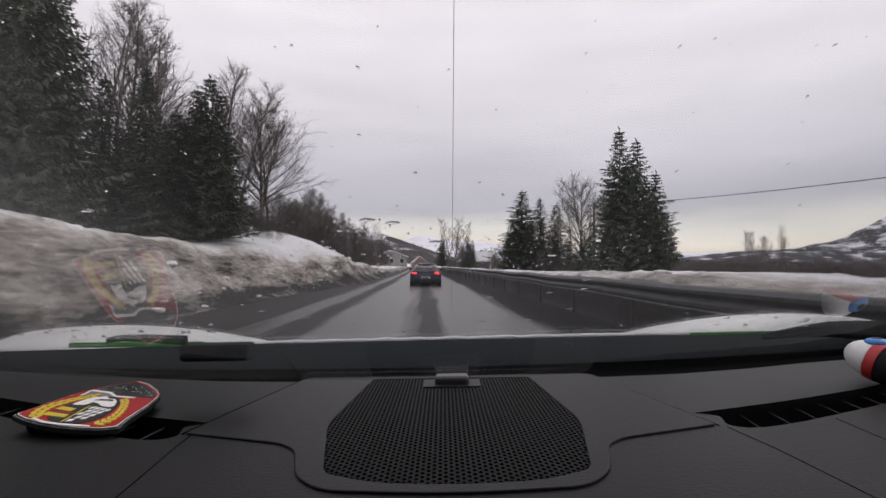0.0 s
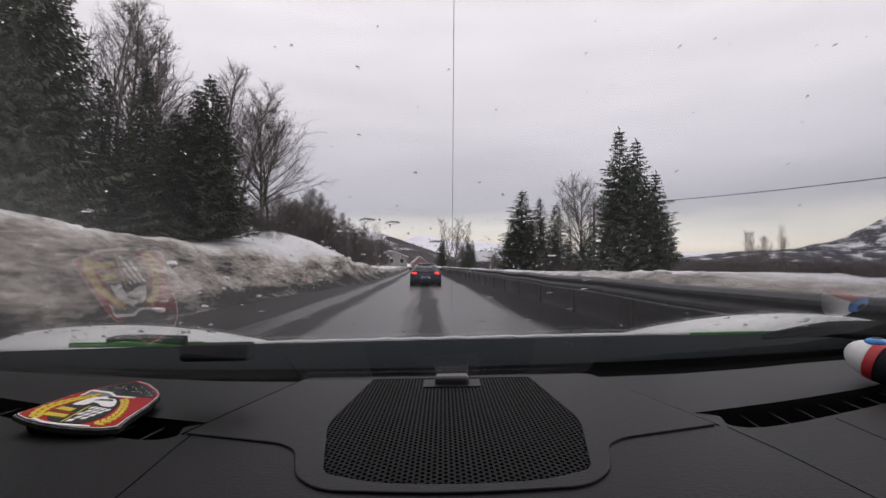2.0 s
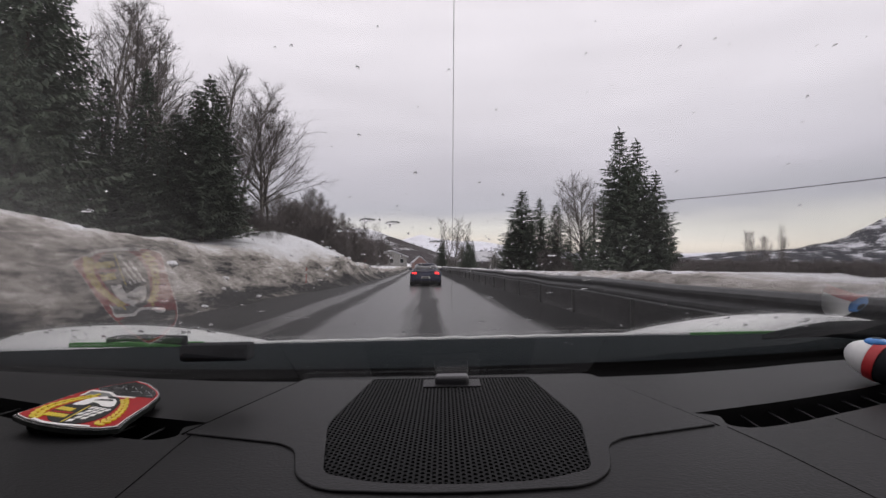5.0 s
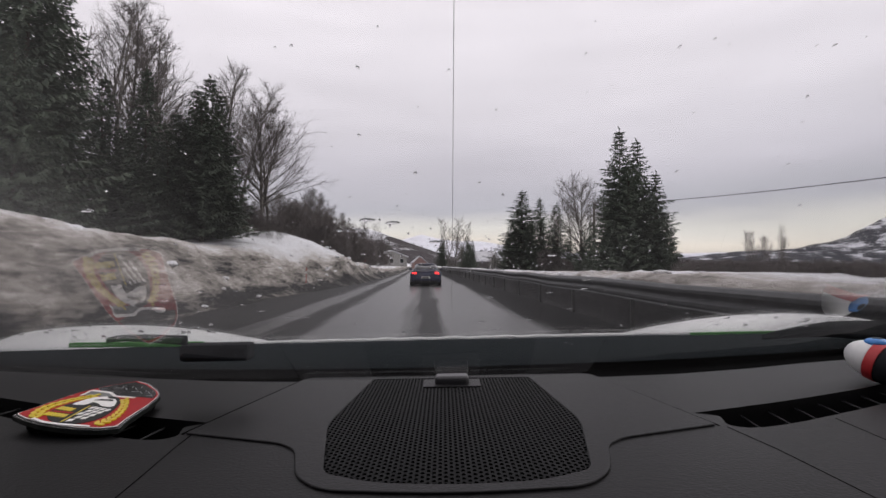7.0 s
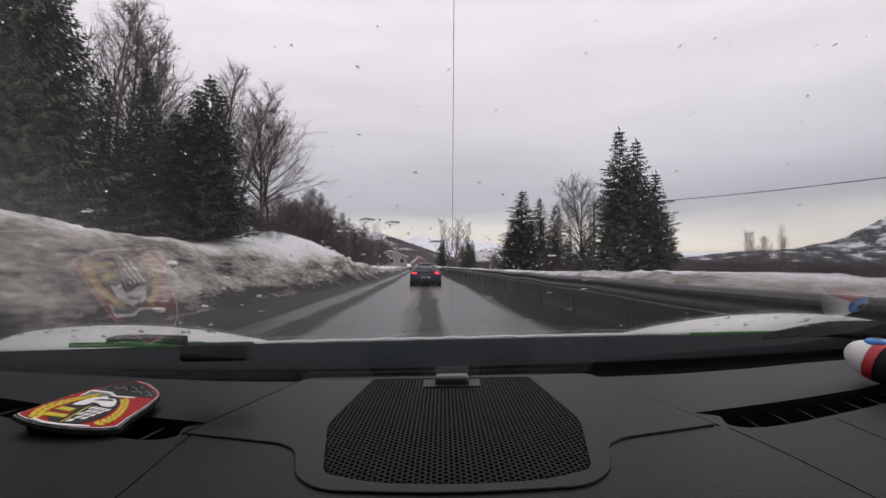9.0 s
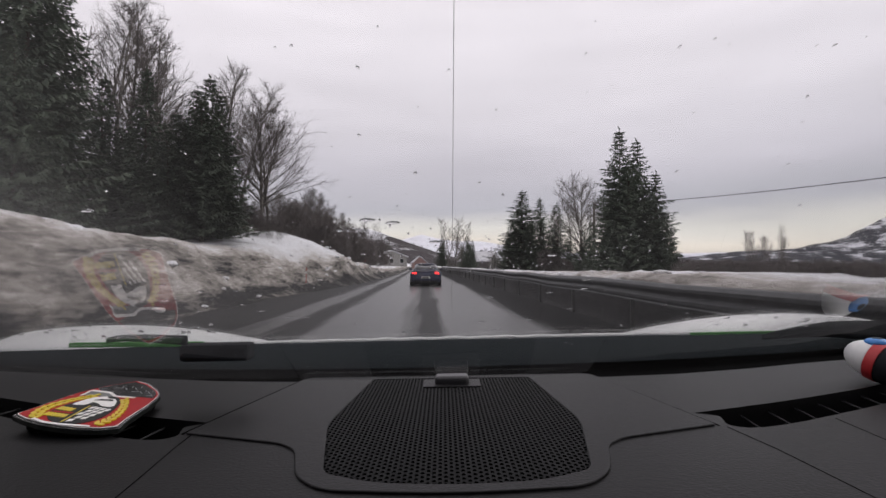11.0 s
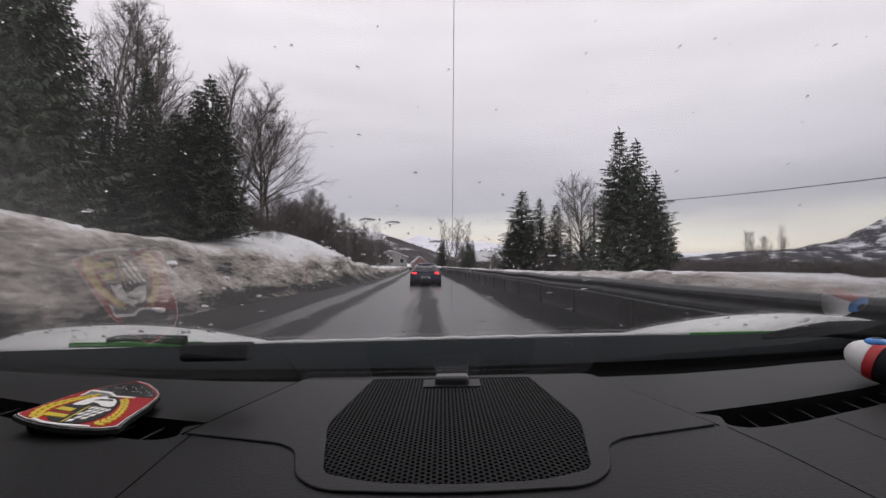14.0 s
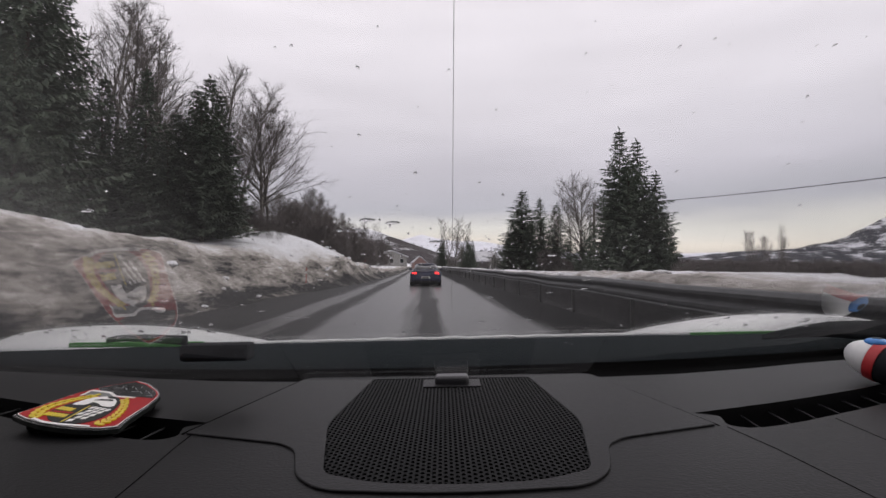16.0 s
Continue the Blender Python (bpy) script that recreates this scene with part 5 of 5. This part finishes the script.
def lead_car(x0, y0):
    c = thing("sports_car", (x0, y0, 0.012), "blue sports coupe driving ahead with lit red tail lamps", "car")
    move = Matrix.Translation((x0, y0, 0.012)) @ pose(0, 0, 0, 0, 0, 1.2)

    def put(name, bm, mat, label="", to=c, soft=False):
        bmesh.ops.transform(bm, matrix=move, verts=bm.verts)
        return part(name, bm, mat, to, label, soft)

    side = [(0.0, 0.0), (0.80, 0.0), (0.94, 0.12), (1.0, 0.40), (0.99, 0.66), (0.92, 0.90), (0.78, 1.0), (0.0, 1.0)]
    body = put("body", loft([(0.0, 0.72, 0.34, 0.70), (0.05, 0.84, 0.26, 0.82), (0.25, 0.90, 0.20, 0.90), (1.2, 0.90, 0.18, 0.92), (2.4, 0.88, 0.18, 0.88), (3.5, 0.88, 0.18, 0.78), (4.15, 0.80, 0.22, 0.66), (4.3, 0.62, 0.30, 0.56)], side),
               M_BLUE, "blue painted body", soft=True)
    roofline = [(0.0, 0.0), (1.0, 0.0), (0.94, 0.40), (0.84, 0.80), (0.68, 0.97), (0.0, 1.0)]
    put("cabin", loft([(0.45, 0.70, 0.86, 0.90), (0.95, 0.74, 0.86, 1.14), (1.55, 0.75, 0.86, 1.29), (2.2, 0.75, 0.86, 1.28), (2.9, 0.74, 0.84, 0.90)], roofline), M_GLASS_DARK, "dark tinted cabin glass", soft=True)
    put("roof", loft([(1.30, 0.50, 1.235, 1.262), (1.6, 0.53, 1.27, 1.312), (2.1, 0.53, 1.265, 1.305), (2.35, 0.50, 1.19, 1.235)], roofline), M_BLUE, soft=True)
    put("underbody", box((1.56, 3.9, 0.14), (0, 2.15, 0.17), bevel=0.03), M_TYRE)
    put("spoiler", box((1.36, 0.16, 0.03), (0, 0.12, 0.925), (6, 0, 0), 0.01), M_BLUE)
    put("rear_bumper", box((1.62, 0.16, 0.22), (0, 0.04, 0.42), bevel=0.05), M_BLUE)
    put("diffuser", box((1.30, 0.14, 0.16), (0, 0.06, 0.27), bevel=0.03), M_TYRE)
    for sx in (-1, 1):
        put("tail_lamp", box((0.26, 0.08, 0.105), (sx * 0.65, 0.035, 0.745), (0, sx * 8, sx * 12), 0.03), M_TAIL, "lit red tail lamp")
        for yy in (0.82, 3.45):
            w = put("wheel", tube((sx * 0.70, yy, 0.32), (sx * 0.91, yy, 0.32), 0.32, 0.32, 24), M_TYRE)
            put("rim", tube((sx * 0.90, yy, 0.32), (sx * 0.917, yy, 0.32), 0.21, 0.19, 20), M_RIM, "", w)
        put("exhaust_pipe", tube((sx * 0.22, -0.06, 0.26), (sx * 0.22, 0.15, 0.26), 0.040, 0.040, 14), M_POST)
        put("door_mirror", box((0.18, 0.09, 0.11), (sx * 0.95, 2.45, 0.95), bevel=0.03), M_BLUE)
    plate = put("number_plate", box((0.50, 0.012, 0.11), (0, -0.045, 0.50), bevel=0.003), M_PLATE)
    put("plate_bar", box((0.36, 0.006, 0.05), (0.0, -0.053, 0.50), bevel=0.001), M_INK, "", plate)


lead_car(-1.0, 31.4)


# ---------------------------------------------------------------- outer body of the camera's own car
part("front_bumper", box((1.86, 0.30, 0.56), (0, 1.72, 0.52), bevel=0.12, segments=3), M_WHITE, car, "white front bumper", True)
for sx in (-1, 1):
    part("wing_side", box((0.06, 0.78, 0.46), (sx * 0.955, 1.22, 0.72), bevel=0.03), M_WHITE, car)
    part("door", box((0.12, 1.70, 0.62), (sx * 0.93, -0.03, 0.60), bevel=0.03), M_WHITE, car)
    part("rear_wing", box((0.12, 0.85, 0.66), (sx * 0.93, -1.32, 0.64), bevel=0.03), M_WHITE, car)
    part("headlamp", box((0.32, 0.10, 0.14), (sx * 0.66, 1.84, 0.70), bevel=0.04), M_PLATE, car, "clear headlamp")
    for yy in (1.20, -1.28):
        w = part("wheel", tube((sx * 0.78, yy, 0.332), (sx * 0.985, yy, 0.332), 0.32, 0.32, 28), M_TYRE, car)
        part("rim", tube((sx * 0.98, yy, 0.332), (sx * 0.995, yy, 0.332), 0.21, 0.19, 20), M_RIM, w)
part("roof", box((1.62, 1.90, 0.05), (0, -0.86, EYE + 0.255), bevel=0.022), M_WHITE, car)
part("tailgate", box((1.86, 0.08, 0.70), (0, -1.74, 0.66), bevel=0.03), M_WHITE, car)
part("rear_window", box((1.50, 0.02, 0.40), (0, -1.73, EYE + 0.03), (8, 0, 0), 0.008), M_GLASS_DARK, car)
part("rear_bumper", box((1.90, 0.20, 0.26), (0, -1.80, 0.38), bevel=0.06), M_WHITE, car)
part("bulkhead", box((1.60, 0.04, 0.58), (0, 0.86, 0.70), bevel=0.01), M_BLACK, car)


# ---------------------------------------------------------------- houses, play tower, power line
def house(x, y, w, d, h, roof, wall_mat, turn, label, cols=2, roof_mat=None):
    z = ground_at(x, y) - 0.2
    m = pose(x, y, z, 0, 0, turn)
    t = thing("house", (x, y, z), label, "house", "houses by the road")

    def put(name, bm, mat, to=t):
        bmesh.ops.transform(bm, matrix=m, verts=bm.verts)
        return part(name, bm, mat, to)

    bm = bmesh.new()
    pts = [(-w / 2, 0), (w / 2, 0), (w / 2, h), (0, h + roof), (-w / 2, h)]
    a = [bm.verts.new((px, -d / 2, pz)) for px, pz in pts]
    b = [bm.verts.new((px, d / 2, pz)) for px, pz in pts]
    bm.faces.new(a)
    bm.faces.new(b[::-1])
    for i in range(5):
        j = (i + 1) % 5
        bm.faces.new((a[i], b[i], b[j], a[j]))
    put("wall", bm, wall_mat)
    ang = math.degrees(math.atan2(roof, w / 2))
    ln = math.hypot(w / 2, roof) + 0.5
    for sx in (-1, 1):
        put("roof", box((ln, d + 0.9, 0.28), (sx * (w / 4 + 0.13), 0, h + roof / 2 + 0.06), (0, sx * ang, 0), 0.05), roof_mat or M_ROOF)
    for i in range(cols):
        for zz in ((1.4,) if h < 4 else (1.4, 4.0)):
            xx = -w / 2 + w * (i + 0.5) / cols
            f = put("window", box((1.1, 0.10, 1.25), (xx, -d / 2 - 0.03, zz), bevel=0.02), M_FRAME)
            put("pane", box((0.88, 0.04, 1.03), (xx, -d / 2 - 0.085, zz), bevel=0.01), M_WINDOW, f)
    put("chimney", box((0.6, 0.6, 1.2), (w * 0.12, 0, h + roof + 0.1), bevel=0.03), M_WALL_DARK)


house(-9.0, 205, 5.0, 7.0, 2.4, 2.2, M_WALL_RED, 8, "small faded red wooden house with a snowy gable roof")
house(-27.0, 260, 8.0, 9.0, 4.6, 2.6, M_WALL_PALE, -12, "pale wooden house with a snow-covered roof", 3)
house(10.2, 150, 7.0, 8.0, 3.0, 2.4, M_WALL_DARK, 62, "dark timber barn with a snowy roof", 2)
house(-14.0, 140, 8.0, 6.5, 2.4, 1.5, M_WALL_PALE, 20, "low pale wooden house with snow on its roof", 3)


def play_tower(x, y):
    z = ground_at(x, y) - 0.1
    t = thing("play_tower", (x, y, z), "small timber play tower with orange panels in the snow", "play tower")
    def put(name, size, at, bevel, mat):
        k = 0.9
        part(name, box([v * k for v in size], (x + at[0] * k, y + at[1] * k, z + at[2] * k), bevel=bevel), mat, t)

    for sx in (-1, 1):
        for sy in (-1, 1):
            put("post", (0.12, 0.12, 2.6), (sx * 0.62, sy * 0.62, 1.3), 0.008, M_TIMBER)
        put("panel", (0.05, 1.2, 0.62), (sx * 0.62, 0, 0.75), 0.004, M_ORANGE)
        put("beam", (0.10, 1.5, 0.12), (sx * 0.62, 0, 2.55), 0.006, M_TIMBER)
    put("panel", (1.2, 0.05, 0.62), (0, -0.64, 0.75), 0.004, M_ORANGE)
    put("deck", (1.3, 1.3, 0.08), (0, 0, 0.45), 0.006, M_TIMBER)
    put("canopy", (1.6, 1.7, 0.12), (0, 0, 2.68), 0.02, M_ROOF)


play_tower(*spot(-388, 33.0))


def power_line():
    ends = []
    for x, y, high in ((16.6, 60.0, 8.0), (20.0, -90.0, 6.6)):
        z = ground_at(x, y)
        p = thing("utility_pole", (x, y, z), "weathered wooden utility pole", "utility pole", "power line poles")
        part("pole", tube((x, y, z - 0.5), (x, y, high + 0.1), 0.16, 0.12, 12), M_POLE, p, "", True)
        part("crossarm", box((1.5, 0.10, 0.12), (x, y, high - 0.25), bevel=0.01), M_POLE, p)
        part("insulator", tube((x, y, high - 0.2), (x, y, high), 0.05, 0.03, 10), M_PLATE, p)
        ends.append(Vector((x, y, high)))
    bm = bmesh.new()
    pts = [ends[0].lerp(ends[1], k / 60) - Vector((0, 0, 3.9 * 4 * (k / 60) * (1 - k / 60))) for k in range(61)]
    for p, q in zip(pts, pts[1:]):
        tube(p, q, 0.022, 0.022, 5, bm, False)
    tagged(new("power_cable", done(bm, "power_cable", M_CABLE)), "black sagging power cable between wooden poles", "cable")


power_line()


# ---------------------------------------------------------------- the stretch of road already passed
def text_mesh(words, size, mat):
    cu = bpy.data.curves.new("digits", "FONT")
    cu.body, cu.size, cu.align_x, cu.align_y, cu.extrude = words, size, "CENTER", "CENTER", 0.002
    ob = bpy.data.objects.new("digits", cu)
    scene.collection.objects.link(ob)
    me = bpy.data.meshes.new_from_object(ob.evaluated_get(bpy.context.evaluated_depsgraph_get()))
    bpy.data.objects.remove(ob)
    me.materials.clear()
    me.materials.append(mat)
    return me


def speed_sign(x, y, high, words):
    z = ground_at(x, y)
    t = thing("speed_sign", (x, y, z), "round white speed limit sign with red rim, number " + words, "road sign", "speed limit signs")
    part("post", tube((x, y + 0.03, z - 0.3), (x, y + 0.03, high + 0.25), 0.03, 0.03, 12), M_RAIL, t)
    part("rim", tube((x, y, high), (x, y - 0.010, high), 0.32, 0.32, 40), M_RED, t)
    part("plate", tube((x, y - 0.010, high), (x, y - 0.014, high), 0.25, 0.25, 40), M_PLATE, t)
    d = part("digits", text_mesh(words, 0.30, M_INK), M_INK, t)
    d.matrix_basis = pose(x, y - 0.017, high, 90, 0, 0)


for lat, y, high, words in ((5.0, -24, 2.8, "50"), (-8.6, -19, 3.8, "50"), (5.0, -205, 2.8, "70"), (-8.0, -210, 3.4, "70")):
    speed_sign(lat + float(line_x(y)), y, high, words)
house(-24, 4, 10.0, 9.0, 3.2, 2.4, M_WALL_PALE, 65, "pale wooden house with a snow-covered roof above the road", 3)
house(-27, -52, 9.0, 9.0, 3.4, 3.2, M_WALL_DARK, 70, "brown wooden house with a steep gable among birches", 2)
for k in range(46):
    y = -rng.uniform(120, 250)
    birches[k % 4](float(line_x(y)) - rng.uniform(8, 24), y, rng.uniform(0.8, 1.15), rng.uniform(0, 360))
for k in range(22):
    y = -rng.uniform(30, 240)
    (rounds[k % 2] if k % 2 else birches[k % 4])(float(line_x(y)) + rng.uniform(9, 26), y, rng.uniform(0.7, 1.0), rng.uniform(0, 360))
for x, y, size in ((10.5, -15, 1.0), (12.5, -21, 0.9), (-12, -30, 0.7), (-14, -36, 0.8), (-11, -8, 0.6)):
    spruces[0](x, y, size, rng.uniform(0, 360))


def snow_heap(x, y, wide, high):
    n = 40
    u, v = np.meshgrid(np.linspace(-1, 1, n), np.linspace(-1, 1, n))
    r = np.sqrt(u * u + v * v)
    z = high * np.clip(1 - r, 0, 1) ** 0.7 * (0.6 + 0.8 * fbm(u * 3 + 9, v * 3 + 9, 5, 71))
    pts = np.stack([x + u * wide, y + v * wide * 0.8, ground_at(x, y) - 0.15 + z], -1).reshape(-1, 3)
    ii = np.arange(n * n).reshape(n, n)
    ff = np.stack([ii[:-1, :-1], ii[:-1, 1:], ii[1:, 1:], ii[1:, :-1]], -1).reshape(-1, 4)
    me = mesh_of("snow_heap", pts.tolist(), ff.tolist(), M_SNOW, True)
    a = me.attributes.new("dirt", "FLOAT", "POINT")
    a.data.foreach_set("value", np.full(n * n, 0.42, np.float32))
    tagged(new("snow_heap", me), "ploughed heap of dirty snow beside a side road", "snow heap")


snow_heap(13.5, -104, 6.0, 2.2)


# ---------------------------------------------------------------- clods of snow thrown up by the plough
def clod(x, y, size, seed):
    rg = random.Random(seed)
    bm = bmesh.new()
    bmesh.ops.create_icosphere(bm, subdivisions=2, radius=1.0)
    for v in bm.verts:
        n = noise.noise(v.co * 1.7 + Vector((seed * 3.1, 0, 0)))
        v.co = v.co * (1 + 0.35 * n)
        v.co.z = v.co.z * 0.6
    bmesh.ops.transform(bm, matrix=pose(x, y, ground_at(x, y) + size * 0.2, 0, 0, rg.uniform(0, 360)) @ Matrix.Diagonal((size * rg.uniform(0.8, 1.5), size * rg.uniform(0.9, 1.9), size, 1)), verts=bm.verts)
    me = done(bm, "snow_clod", M_SNOW, True)
    a = me.attributes.new("dirt", "FLOAT", "POINT")
    a.data.foreach_set("value", np.full(len(me.vertices), rg.uniform(0.08, 0.3), np.float32))
    tagged(new("snow_clod", me), "lump of soiled snow on the roadside bank", "snow clod", "snow clods")


rc = random.Random(9)
for k in range(46):
    y = rc.uniform(8, 50)
    lat = -rc.uniform(5.5, 7.2) if k % 3 else rc.uniform(4.6, 5.8)
    clod(lat + float(line_x(y)), y, rc.uniform(0.06, 0.16) * (1 if lat < 0 else 0.7), k)
